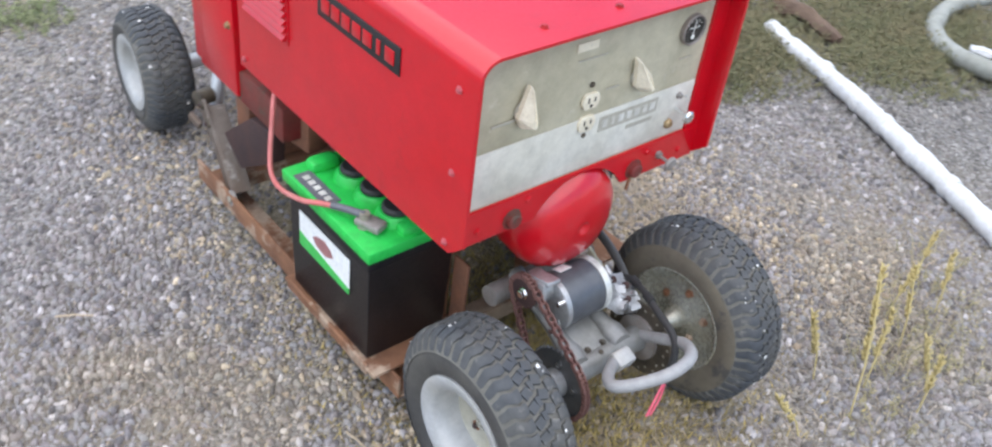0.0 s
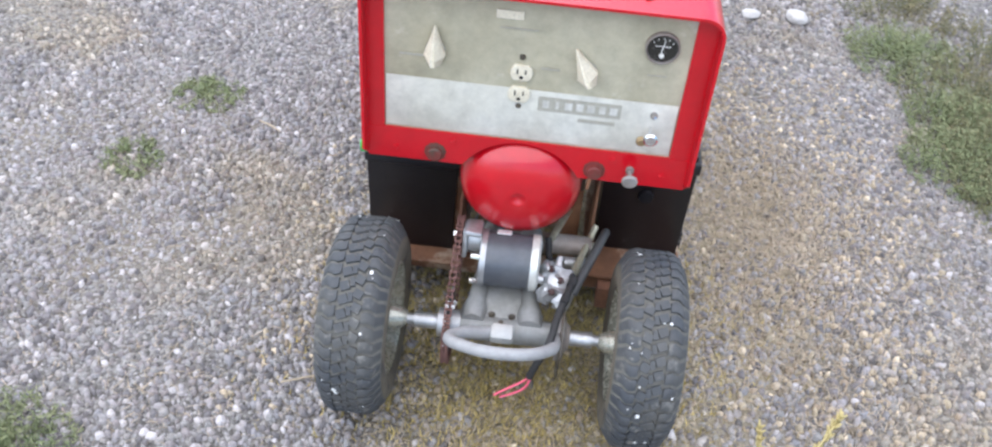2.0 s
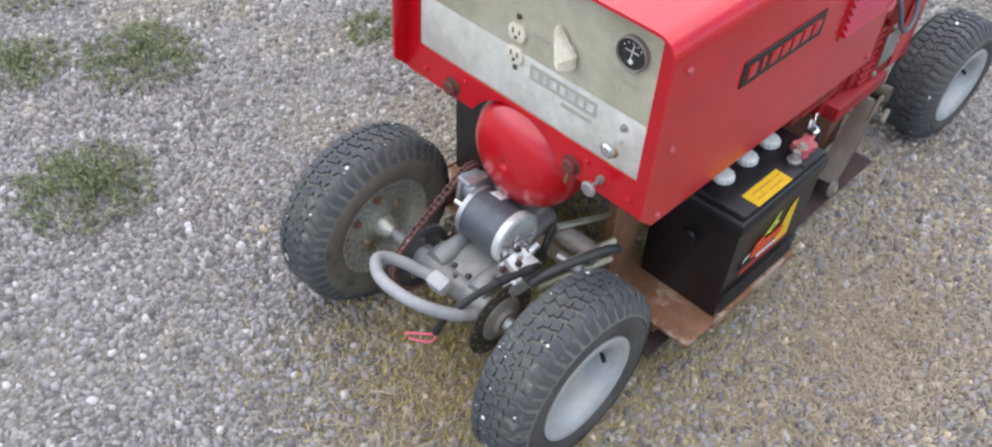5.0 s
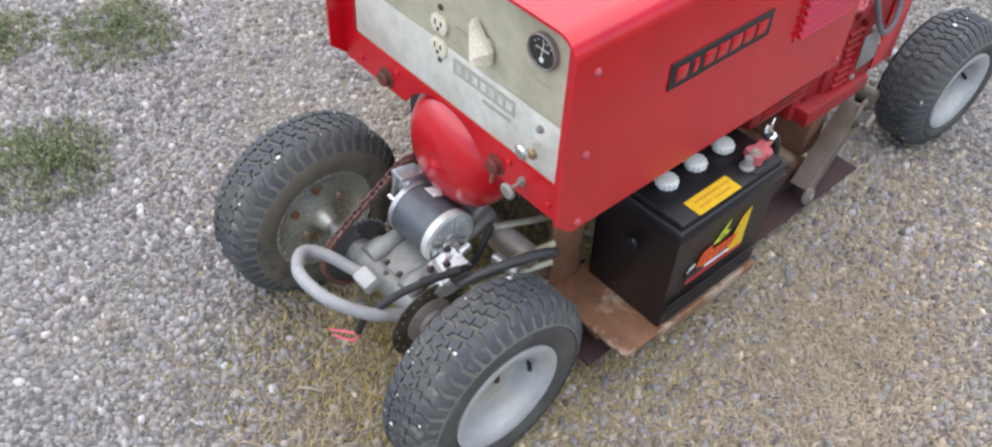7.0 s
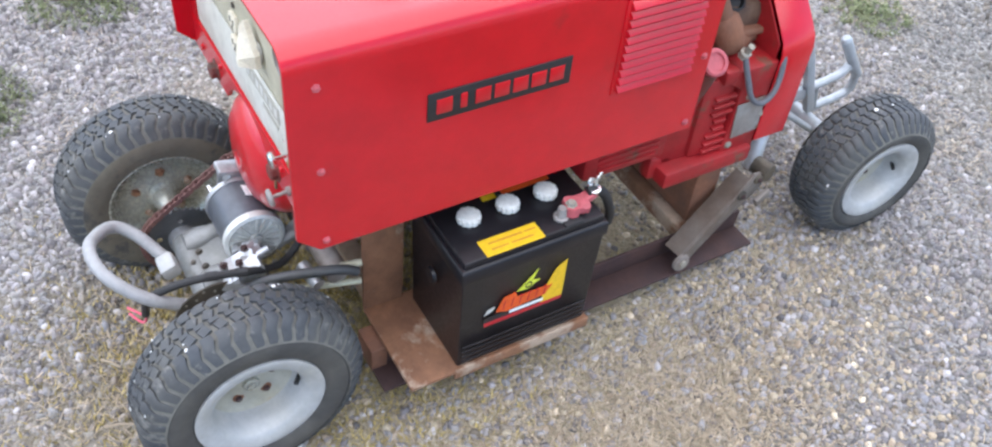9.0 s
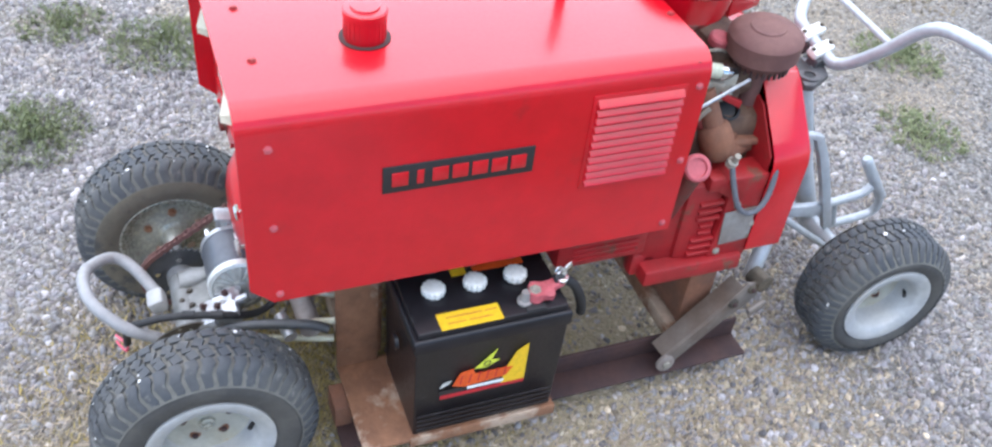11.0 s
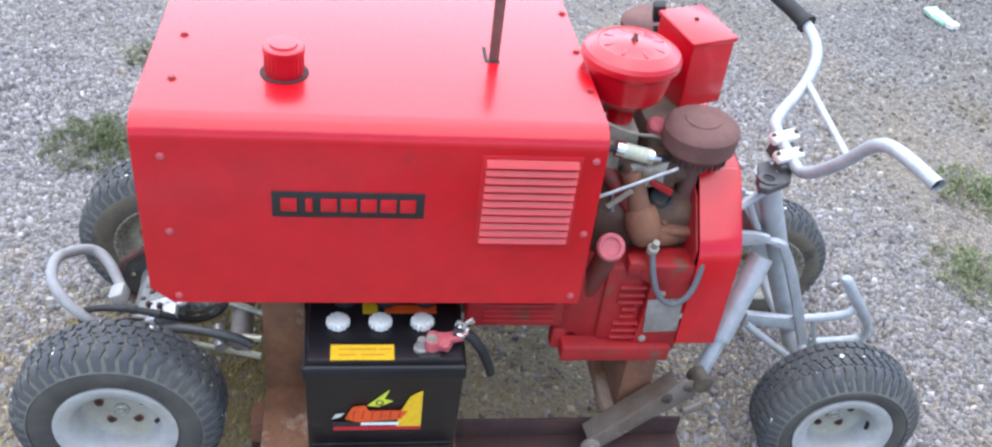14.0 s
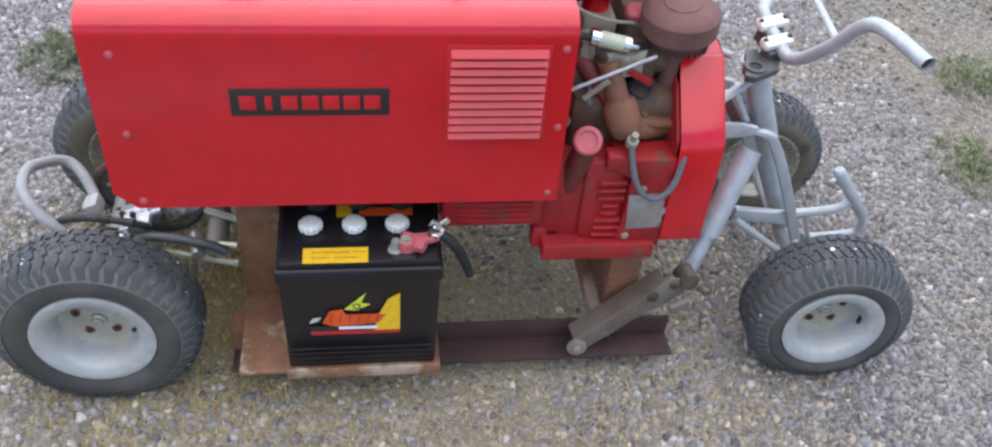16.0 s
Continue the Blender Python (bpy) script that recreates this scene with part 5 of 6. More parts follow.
part("column_gusset", S().prism([(1.040, 0.448), (1.062, 0.452), (1.112, 0.345), (1.098, 0.335)], "x", 0.055, 0.061), SILVER, cart, "thin silver gusset")
for p, q in (((0.062, 1.052, 0.540), (0.115, 0.960, 0.515)), ((0.075, 1.010, 0.525), (0.070, 1.060, 0.435)), ((0.0, 1.025, 0.545), (-0.06, 0.955, 0.545))):
    part("column_brace", S().tube([p, q], 0.0075, 10), SILVER, cart)
part("lower_arm", S().tube([(0.130, 1.061, 0.258), (0.140, 1.185, 0.165)], 0.0075, 10), SILVER, cart, "silver lower arm")
part("lower_arm", S().box((0.016, 0.118, 0.028), (0.100, 1.125, 0.242), 0.003, (-9, 0, 2)), SILVER, cart, "flat silver cross arm")
part("rear_cable", S().tube([(0.06, 0.955, 0.56), (0.10, 0.985, 0.50), (0.125, 0.990, 0.43), (0.13, 0.965, 0.37)], 0.005, 8, 2), CREAM_CABLE, cart, "cream cable curving behind the engine")
part("axle_beam", S().tube([(-0.19, 1.225, 0.150), (0.0, 1.215, 0.155), (0.22, 1.220, 0.150)], 0.018, 14), SILVER, cart, "silver front axle beam")
part("foot_rest", S().tube([(0.093, 1.292, 0.296), (0.092, 1.325, 0.262), (0.087, 1.358, 0.215), (0.078, 1.366, 0.170), (0.075, 1.33, 0.158), (0.08, 1.245, 0.158)], 0.0095, 12, 2), SILVER, cart, "bent silver foot rest tube")
part("foot_peg", S().lathe([(-0.002, 0.006), (0.003, 0.011), (0.010, 0.0125), (0.145, 0.0120), (0.150, 0.009)], (0.095, 1.256, 0.350), (0.0, 0.60, -0.80), 14), SILVER, cart, "straight silver foot peg")
part("foot_rest_stay", S().tube([(0.096, 1.180, 0.240), (0.095, 1.230, 0.242), (0.095, 1.290, 0.250), (0.094, 1.306, 0.268)], 0.0095, 10, 1), SILVER, cart)
part("foot_rest_stay", S().tube([(0.092, 1.226, 0.232), (0.085, 1.252, 0.165)], 0.0055, 8), SILVER, cart)
bar = S().tube([(-0.34, 1.145, 0.752), (-0.30, 1.172, 0.738), (-0.26, 1.194, 0.724), (-0.19, 1.203, 0.698), (-0.11, 1.152, 0.662), (-0.03, 1.068, 0.635), (0.0, 1.066, 0.622), (0.05, 1.082, 0.600), (0.085, 1.095, 0.585), (0.15, 1.121, 0.656), (0.215, 1.126, 0.742), (0.26, 1.135, 0.760), (0.36, 1.155, 0.759)], 0.0118, 14, 2, caps=False)
hb = part("handlebar", bar, SILVER, cart, "silver bent-tube handlebar with a cross brace", smooth=60)
part("cross_brace", S().tube([(-0.12, 1.158, 0.668), (0.165, 1.122, 0.676)], 0.0065, 10), SILVER, hb)
# dark disc paints the shaded hollow of the tube end
part("bar_bore", S().lathe([(-0.002, 0.0100), (0.0, 0.0100)], (0.352, 1.1535, 0.7592), (1, 0.2, 0), 14), RUST_DARK, hb)
part("grip", S().tube([(-0.36, 1.132, 0.759), (-0.30, 1.172, 0.738), (-0.262, 1.193, 0.725)], 0.0165, 14), BLACK_MATT, hb, "black rubber grip")
part("grip_flange", S().lathe([(-0.004, 0.021), (0.004, 0.021)], (-0.262, 1.193, 0.725), (0.86, 0.45, -0.25), 16), BLACK_MATT, hb)
clamp = part("bar_clamp", S().prism([(0.115, 1.005), (0.122, 1.022), (0.095, 1.072), (0.05, 1.092), (0.02, 1.075), (0.035, 1.03)], "z", 0.566, 0.580), DARK_STEEL, cart, "dark triangular clamp plate with a bore", bevel=0.003)
part("bore_collar", S().lathe([(-0.012, 0.021), (0.004, 0.020), (0.004, 0.0115), (-0.006, 0.0115)], (0.092, 1.030, 0.580), (0, 0, 1), 20, closed=True), DARK_STEEL, clamp)
# black disc paints the shade inside the collar
part("bore", S().lathe([(0, 0.0112), (0.0015, 0.0112)], (0.092, 1.030, 0.5805), (0, 0, 1), 16), BLACK_MATT, clamp)
for x, z in ((0.012, 0.618), (0.050, 0.602)):
    part("clamp_post", S().box((0.024, 0.045, 0.03), (x, 1.076, z - 0.02), 0.004, (0, 15, 20)), DARK_STEEL, clamp)
    part("clamp_band", S().box((0.024, 0.062, 0.016), (x, 1.076, z + 0.004), 0.005, (0, 18, 20)), WHITE, clamp, "white clamp band")
    for dy in (-0.024, 0.024):
        part("clamp_bolt", hexbolt((x - dy * 0.3, 1.076 + dy, z + 0.012), (0.2, 0, 1), 0.0035, 0.003), OILY, clamp)

# ---- batteries ----
def battery_case(x0, x1, y0, y1, z0, z1, lid_material, name, label):
    t = thing(name, label, "battery", group="cart batteries")
    cx, cy = (x0 + x1) / 2, (y0 + y1) / 2
    c = S()
    # slightly tapered case
    for_rows = []
    for z, g in ((z0, -0.006), (z0 + 0.004, -0.004), (z1 - 0.03, 0.0), (z1 - 0.028, 0.004), (z1 - 0.004, 0.004), (z1, 0.001)):
        for_rows.append([(x0 - g, y0 - g, z), (x1 + g, y0 - g, z), (x1 + g, y1 + g, z), (x0 - g, y1 + g, z)])
    c.ring(for_rows)
    case = part("case", c, BLACK, t, "", bevel=0.003)
    return t, case, cx, cy


# black battery with white caps
bt, bc, bx, by = battery_case(0.163, 0.340, 0.212, 0.474, 0.117, 0.362, BLACK, "black_battery", "black golf-cart battery with three white caps and a yellow label")
part("lid", S().box((0.172, 0.258, 0.016), (bx, by, 0.366), 0.005), BLACK, bt)
for k in range(4):
    part("case_rib", S().box((0.003, 0.245, 0.004), (0.341, by, 0.135 + k * 0.012), 0.001), BLACK, bt)
for y in (0.264, 0.335, 0.406):
    q = S().lathe([(0, 0.0150), (0.003, 0.0150), (0.0035, 0.0170), (0.014, 0.0170), (0.016, 0.0155), (0.017, 0.011), (0.0165, 0.001)], (0.256, y, 0.374), (0, 0, 1), 26)
    c = part("cell_cap", q, WHITE, bt, "white plastic vent cap")
    for k in range(12):
        a = radians(30 * k + 7)
        part("cap_tab", S().box((0.004, 0.0045 if k % 3 else 0.008, 0.010), (0.256 + 0.0178 * math.cos(a), y + 0.0178 * math.sin(a), 0.3825), 0.001, (0, 0, math.degrees(a))), WHITE, c)
for y in (0.275, 0.345, 0.415):
    part("cell_cap", S().lathe([(0, 0.019), (0.004, 0.020), (0.012, 0.018), (0.013, 0.001)], (0.195, y, 0.374), (0, 0, 1), 20), BLACK_MATT, bt)
part("terminal_base", S().box((0.035, 0.035, 0.006), (0.318, 0.415, 0.374), 0.002), BLACK_MATT, bt)
tp = part("terminal_post", S().lathe([(0, 0.013), (0.004, 0.013), (0.006, 0.009), (0.022, 0.007)], (0.312, 0.402, 0.374), (0, 0, 1), 16), STEEL_GREY, bt, "grey lead post")
part("rear_label", S().box((0.030, 0.026, 0.001), (0.213, 0.318, 0.3747)), YELLOW, bt)
part("rear_label", S().box((0.020, 0.09, 0.001), (0.216, 0.388, 0.3747)), ORANGE, bt)
part("yellow_label", S().box((0.035, 0.104, 0.001), (0.3205, 0.305, 0.3745)), YELLOW, bt, "yellow warning label")
for dx, y0_, w in ((0.008, 0.275, 0.03), (0.008, 0.315, 0.04), (-0.006, 0.29, 0.06), (-0.006, 0.335, 0.02)):
    part("print_bar", S().box((0.0035, w, 0.0006), (0.3195 + dx * 0.9, y0_ + 0.007, 0.3755)), YELLOW_PRINT, bt)
XF = 0.3405
lg = part("flash_label", S().prism([(0.258, 0.2152), (0.258, 0.2070), (0.408, 0.2070), (0.408, 0.2152)], "x", XF, XF + 0.001), LABEL_RED, bt, "coloured flash-shaped maker's label")
part("yellow_flash", S().prism([(0.365, 0.2152), (0.372, 0.2532), (0.388, 0.2900), (0.408, 0.3036), (0.408, 0.2152)], "x", XF, XF + 0.0009), YELLOW, lg)
part("orange_shape", S().prism([(0.278, 0.2356), (0.290, 0.2641), (0.312, 0.2682), (0.318, 0.2546), (0.385, 0.2546), (0.372, 0.2342), (0.30, 0.2274)], "x", XF, XF + 0.0013), ORANGE, lg)
part("bolt_shape", S().prism([(0.315, 0.2682), (0.352, 0.3063), (0.343, 0.2832), (0.358, 0.2791), (0.335, 0.2655)], "x", XF, XF + 0.0011), LIME, lg)
part("print_bar", S().prism([(0.305, 0.2192), (0.305, 0.2260), (0.37, 0.2260), (0.37, 0.2192)], "x", XF, XF + 0.001), WHITE_LABEL, lg)
for k, wk in enumerate((0.012, 0.010, 0.012, 0.012, 0.014, 0.013)):
    part("dark_stroke", S().prism([(0.290 + 0.0155 * k, 0.2356), (0.2925 + 0.0155 * k, 0.2356), (0.2955 + 0.0155 * k, 0.2573), (0.293 + 0.0155 * k, 0.2573)], "x", XF, XF + 0.0016), LABEL_RED, lg)
part("dark_ring", S().lathe([(0, 0.0068), (0.0014, 0.0068), (0.0014, 0.0045), (0, 0.0045)], (XF, 0.336, 0.2757), (1, 0, 0), 18, closed=True), BADGE, lg)
part("black_ground", S().prism([(0.256, 0.2158), (0.256, 0.2281), (0.300, 0.2281), (0.320, 0.2322), (0.372, 0.2322), (0.372, 0.2158)], "x", XF, XF + 0.0006), BADGE, lg)
part("grey_shape", S().prism([(0.256, 0.2356), (0.27, 0.2410), (0.276, 0.2492), (0.262, 0.2478)], "x", XF, XF + 0.001), PRINT_PALE, lg)
part("end_handle", S().lathe([(0, 0.016), (0.006, 0.014), (0.007, 0.001)], (0.25, 0.208, 0.27), (0, -1, 0), 20), BLACK, bt)

# green-topped battery
gt_, gc, gx_, gy_ = battery_case(-0.297, -0.120, 0.163, 0.425, 0.104, 0.345, GREEN, "green_battery", "black battery with a bright green lid and white label")
lid = part("lid", S().box((0.192, 0.284, 0.024), (-0.211, 0.292, 0.354), 0.004), GREEN, gt_, "bright green plastic lid")
for y in (0.212, 0.277, 0.343):
    part("cap_recess", S().lathe([(0, 0.038), (0.012, 0.035), (0.020, 0.030), (0.020, 0.001)], (-0.212, y, 0.364), (0, 0, 1), 24), GREEN, lid)
    part("cell_cap", S().lathe([(0, 0.026), (0.007, 0.026), (0.011, 0.022), (0.011, 0.001)], (-0.212, y, 0.383), (0, 0, 1), 24), BLACK_MATT, lid, "black vent cap")
part("raised_corner", S().box((0.06, 0.035, 0.028), (-0.24, 0.405, 0.372), 0.012), GREEN, lid)
part("raised_corner", S().box((0.06, 0.03, 0.028), (-0.205, 0.172, 0.370), 0.012), GREEN, lid)
pl = part("lid_plate", S().box((0.034, 0.105, 0.0012), (-0.284, 0.350, 0.3668), 0), CABLE_GREY, lid, "dark printed strip")
for k in range(5):
    part("print_bar", S().box((0.012, 0.012, 0.0006), (-0.284, 0.313 + k * 0.018, 0.3678)), PRINT_PALE, pl)
XG = -0.2975
wl = part("white_label", S().prism([(0.220, 0.223), (0.220, 0.300), (0.388, 0.300), (0.388, 0.223)], "x", XG - 0.001, XG), WHITE_LABEL, gt_, "white label with a green band")
part("green_band", S().prism([(0.220, 0.223), (0.220, 0.236), (0.388, 0.254), (0.388, 0.223)], "x", XG - 0.0016, XG), LABEL_GREEN, wl)
part("emblem", S().prism([(0.272, 0.267), (0.282, 0.280), (0.302, 0.286), (0.327, 0.280), (0.342, 0.269), (0.327, 0.257), (0.297, 0.254)], "x", XG - 0.0016, XG), MAROON, wl)
gp_ = part("terminal_post", S().lathe([(0, 0.012), (0.012, 0.010), (0.03, 0.009)], (-0.272, 0.217, 0.365), (0, 0, 1), 16), PALE_METAL, gt_, "corroded lead terminal")
part("clamp", S().box((0.03, 0.05, 0.014), (-0.266, 0.208, 0.377), 0.004, (0, 0, 20)), STEEL_GREY, gp_)

# cables
def cable(points, r, material, label, rounds=2):
    return tagged(part("battery_cable", S().tube(points, r, 10, rounds), material, smooth=60), label, "cable", "battery cables")


cable([(-0.272, 0.217, 0.388), (-0.294, 0.273, 0.381), (-0.313, 0.304, 0.376), (-0.322, 0.335, 0.362), (-0.315, 0.43, 0.325), (-0.302, 0.487, 0.323), (-0.290, 0.507, 0.35), (-0.275, 0.523, 0.408), (-0.255, 0.548, 0.455), (-0.22, 0.57, 0.50)], 0.0048, CABLE_RED, "faded red cable from the green battery up behind the housing")
cable([(-0.272, 0.217, 0.390), (-0.284, 0.248, 0.386), (-0.297, 0.278, 0.381)], 0.0068, CABLE_GREY, "dark taped sleeve on the red battery cable", 1)
tcs = S().add(*crumpled((0.309, 0.430, 0.388), (0.030, 0.040, 0.018), (0, 6, -12), 3.0)).box((0.020, 0.036, 0.013), (0.303, 0.455, 0.392), 0.004, (6, 0, 14)).lathe([(-0.009, 0.013), (0.009, 0.013)], (0.314, 0.420, 0.388), (0, 0, 1), 14)
tc = tagged(part("terminal_clamp", tcs, RED_FADED), "faded red battery terminal clamp with a chrome wing bolt", "clamp")
part("clamp_bolt", S().tube([(0.300, 0.470, 0.392), (0.293, 0.474, 0.418)], 0.0055, 8), CHROME, tc)
part("clamp_ring", S().lathe([(-0.003, 0.012), (0.003, 0.012), (0.004, 0.007)], (0.300, 0.468, 0.402), (0.2, 0, 1), 14), CHROME, tc)
part("wing", S().box((0.003, 0.016, 0.014), (0.293, 0.482, 0.416), 0.001, (30, 0, 20)).box((0.003, 0.014, 0.012), (0.294, 0.464, 0.414), 0.001, (-35, 0, 20)), CHROME, tc)
part("bolt_head", hexbolt((0.312, 0.418, 0.397), (0.1, 0, 1), 0.007, 0.005), PALE_METAL, tc)
cable([(0.30, 0.455, 0.40), (0.302, 0.478, 0.398), (0.30, 0.50, 0.372), (0.293, 0.522, 0.318), (0.282, 0.53, 0.285)], 0.0085, BLACK_MATT, "black cable drooping from the black battery's clamp")
cable([(0.195, 0.43, 0.40), (0.15, 0.36, 0.42), (0.10, 0.25, 0.38), (0.08, 0.13, 0.33)], 0.008, BLACK_MATT, "black cable running under the housing")

# ---- things on the ground ----
tube_rows = [(1.680, 0.775, 0.034), (1.662, 0.725, 0.031), (1.640, 0.660, 0.030), (1.607, 0.519, 0.029), (1.530, 0.329, 0.031), (1.492, 0.223, 0.029), (1.423, 0.076, 0.030), (1.373, -0.051, 0.029), (1.285, -0.241, 0.030), (1.16, -0.52, 0.03), (1.05, -0.75, 0.03)]
rollr = S().tube(tube_rows, 0.029, 14, 3)
rollr.v = [tuple(Vector(p) + noise.noise_vector(Vector(p) * 16) * 0.006 + noise.noise_vector(Vector(p) * 55) * 0.0025) for p in rollr.v]
roll = tagged(part("wrapped_pole", rollr, WRAP, smooth=60), "long white plastic-wrapped pole lying on the gravel", "pole")
for k in range(1, 9):
    p, q = Vector(tube_rows[k]), Vector(tube_rows[k + 1])
    part("wrap_band", S().lathe([(-0.02, 0.030), (-0.008, 0.033), (0.006, 0.032), (0.016, 0.030)], p.lerp(q, 0.15), q - p, 14), WRAP, roll)
hoop = S().tube([(2.42 + 0.34 * math.cos(a), 0.20 + 0.34 * math.sin(a), 0.05 + 0.02 * math.sin(2 * a)) for a in [2 * math.pi * k / 36 for k in range(37)]], 0.030, 12)
hoop.v = [tuple(Vector(p) + noise.noise_vector(Vector(p) * 14) * 0.010) for p in hoop.v]
tagged(part("hose_hoop", hoop, HOSE, smooth=60), "pale grey ribbed hose hoop lying in the weeds", "hose")
tagged(part("white_wrapper", S().add(*crumpled((2.185, 0.285, 0.05), (0.05, 0.075, 0.020), (0, 6, 30), 17.0)), WRAP, smooth=30), "crumpled white plastic scrap beside the hose hoop", "wrapper")
logm = S().tube([(1.835, 0.865, 0.045), (1.850, 0.760, 0.055), (1.832, 0.680, 0.045), (1.822, 0.600, 0.030)], 0.040, 11, 2, r_end=0.018)
logm.v = [tuple(Vector(p) + noise.noise_vector(Vector(p) * 22) * 0.012) for p in logm.v]
tagged(part("log", logm, WOOD_DARK), "dark brown rotten piece of wood beside the white pole", "wood")
wrap_bits = S().add(*crumpled((-1.93, 2.62, 0.016), (0.13, 0.06, 0.024), (0, 4, 15), 31.0))
can = tagged(part("crumpled_wrapper", wrap_bits, MINT, smooth=30), "crumpled mint green and white wrapper lying on the gravel", "wrapper")
part("pale_end", S().add(*crumpled((-1.862, 2.640, 0.014), (0.05, 0.04, 0.022), (0, -5, 20), 17.0)), WHITE, can, smooth=30)


def rock(name, at, size, material, seed, label):
    b = bmesh.new()
    bmesh.ops.create_icosphere(b, subdivisions=3, radius=1.0)
    s = S()
    vs = []
    for v in b.verts:
        k = 1 + 0.28 * noise.noise(v.co * 1.3 + Vector((seed, 0, 0))) + 0.08 * noise.noise(v.co * 4 + Vector((seed, 3, 0)))
        vs.append((at[0] + v.co.x * size[0] * k, at[1] + v.co.y * size[1] * k, at[2] + v.co.z * size[2] * k))
    b.verts.index_update()
    s.add(vs, [[v.index for v in f.verts] for f in b.faces])
    b.free()
    return tagged(part(name, s, material, smooth=180), label, "stone", "pale stones")


rock("stone", (0.64, 1.53, 0.012), (0.030, 0.024, 0.014), PALE_STONE, 1, "pale flat stone lying on the gravel")
rock("stone", (0.79, 1.54, 0.015), (0.033, 0.042, 0.016), PALE_STONE, 7, "pale flat stone lying on the gravel")

# ---- weeds ----
def blades(rnd, n, radius, height, lean, width, droop=0.5, hollow=0.0):
    """Thin bent blades from a rough disc, as vertices and faces."""
    s = S()
    for _ in range(n):
        a, q = rnd.uniform(0, 2 * math.pi), radius * math.sqrt(rnd.uniform(hollow, 1))
        x, y = q * math.cos(a), q * math.sin(a)
        h = height * rnd.uniform(0.35, 1.0) * (1 - 0.5 * (q / radius) ** 2)
        az = a + rnd.uniform(-1.2, 1.2)
        out = h * lean * rnd.uniform(0.2, 1.2)
        w = width * rnd.uniform(0.6, 1.3)
        px, py = -math.sin(az) * w, math.cos(az) * w
        k = len(s.v)
        for t in (0.0, 0.45, 0.8, 1.0):
            u = out * (t ** 1.6)
            zz = h * (t - droop * 0.4 * t * t)
            ww = 1 - 0.85 * t
            s.v += [(x + math.cos(az) * u - px * ww, y + math.sin(az) * u - py * ww, zz - 0.004), (x + math.cos(az) * u + px * ww, y + math.sin(az) * u + py * ww, zz - 0.004)]
        s.f += [(k, k + 1, k + 3, k + 2), (k + 2, k + 3, k + 5, k + 4), (k + 4, k + 5, k + 7, k + 6)]
    return s


def sprigs(rnd, n, radius, height, leaf):
    """Branched weed: thin stems, and many small leaves apart from them."""
    s, leaves = S(), S()
    for _ in range(n):
        a, q = rnd.uniform(0, 2 * math.pi), radius * rnd.random() ** 0.75
        base = Vector((q * math.cos(a), q * math.sin(a), 0))
        h = height * rnd.uniform(0.4, 1.0) * (1 - 0.55 * (q / radius) ** 2)
        tip = base + Vector((rnd.uniform(-0.5, 0.5) * h + 0.35 * math.cos(a) * h, rnd.uniform(-0.5, 0.5) * h + 0.35 * math.sin(a) * h, h))
        s.tube([base, base.lerp(tip, 0.5) + Vector((0, 0, 0.1 * h)), tip], 0.0011, 3, r_end=0.0005, caps=False)
        for _ in range(11):
            t = rnd.uniform(0.15, 1.0)
            c = base.lerp(tip, t) + Vector((rnd.uniform(-1, 1), rnd.uniform(-1, 1), rnd.uniform(-0.6, 0.8))) * leaf * 1.3
            u = Vector((rnd.uniform(-1, 1), rnd.uniform(-1, 1), rnd.uniform(-0.5, 0.9))).normalized() * leaf * rnd.uniform(0.6, 1.4)
            w = u.orthogonal().normalized() * leaf * 0.28
            k = len(leaves.v)
            leaves.v += [tuple(c - u), tuple(c + w), tuple(c + u), tuple(c - w)]
            leaves.f += [(k, k + 1, k + 2, k + 3)]
    return s, leaves


def plant(name, shape, material, at, label, group):
    if isinstance(shape, tuple):
        ob = thing(name, label, "weed", group=group)
        ob.matrix_world = pose(*at)
        for piece, body in zip(("stalk", "foliage"), shape):
            tagged(part(piece, body, material, ob, smooth=180), kind="stuff")
        return ob
    ob = part(name, shape, material, smooth=180)
    ob.matrix_world = pose(*at)
    return tagged(ob, label, "weed", group)


weed_rnd = random.Random(5)
LOW_WEEDS = [(-0.85, -0.40, 0.15, 0.055, 150), (-1.20, -0.06, 0.15, 0.05, 130), (-1.36, -0.30, 0.12, 0.045, 80), (-0.94, 0.46, 0.08, 0.03, 40),
             (-0.85, 0.76, 0.09, 0.035, 50), (-0.32, 1.90, 0.12, 0.05, 70), (-0.70, 2.12, 0.14, 0.05, 90), (-0.30, 2.45, 0.12, 0.05, 60),
             (-1.75, 0.55, 0.14, 0.05, 70), (-1.65, -0.1, 0.12, 0.04, 60), (1.12, 0.82, 0.15, 0.09, 150), (1.16, 1.02, 0.14, 0.10, 130)]
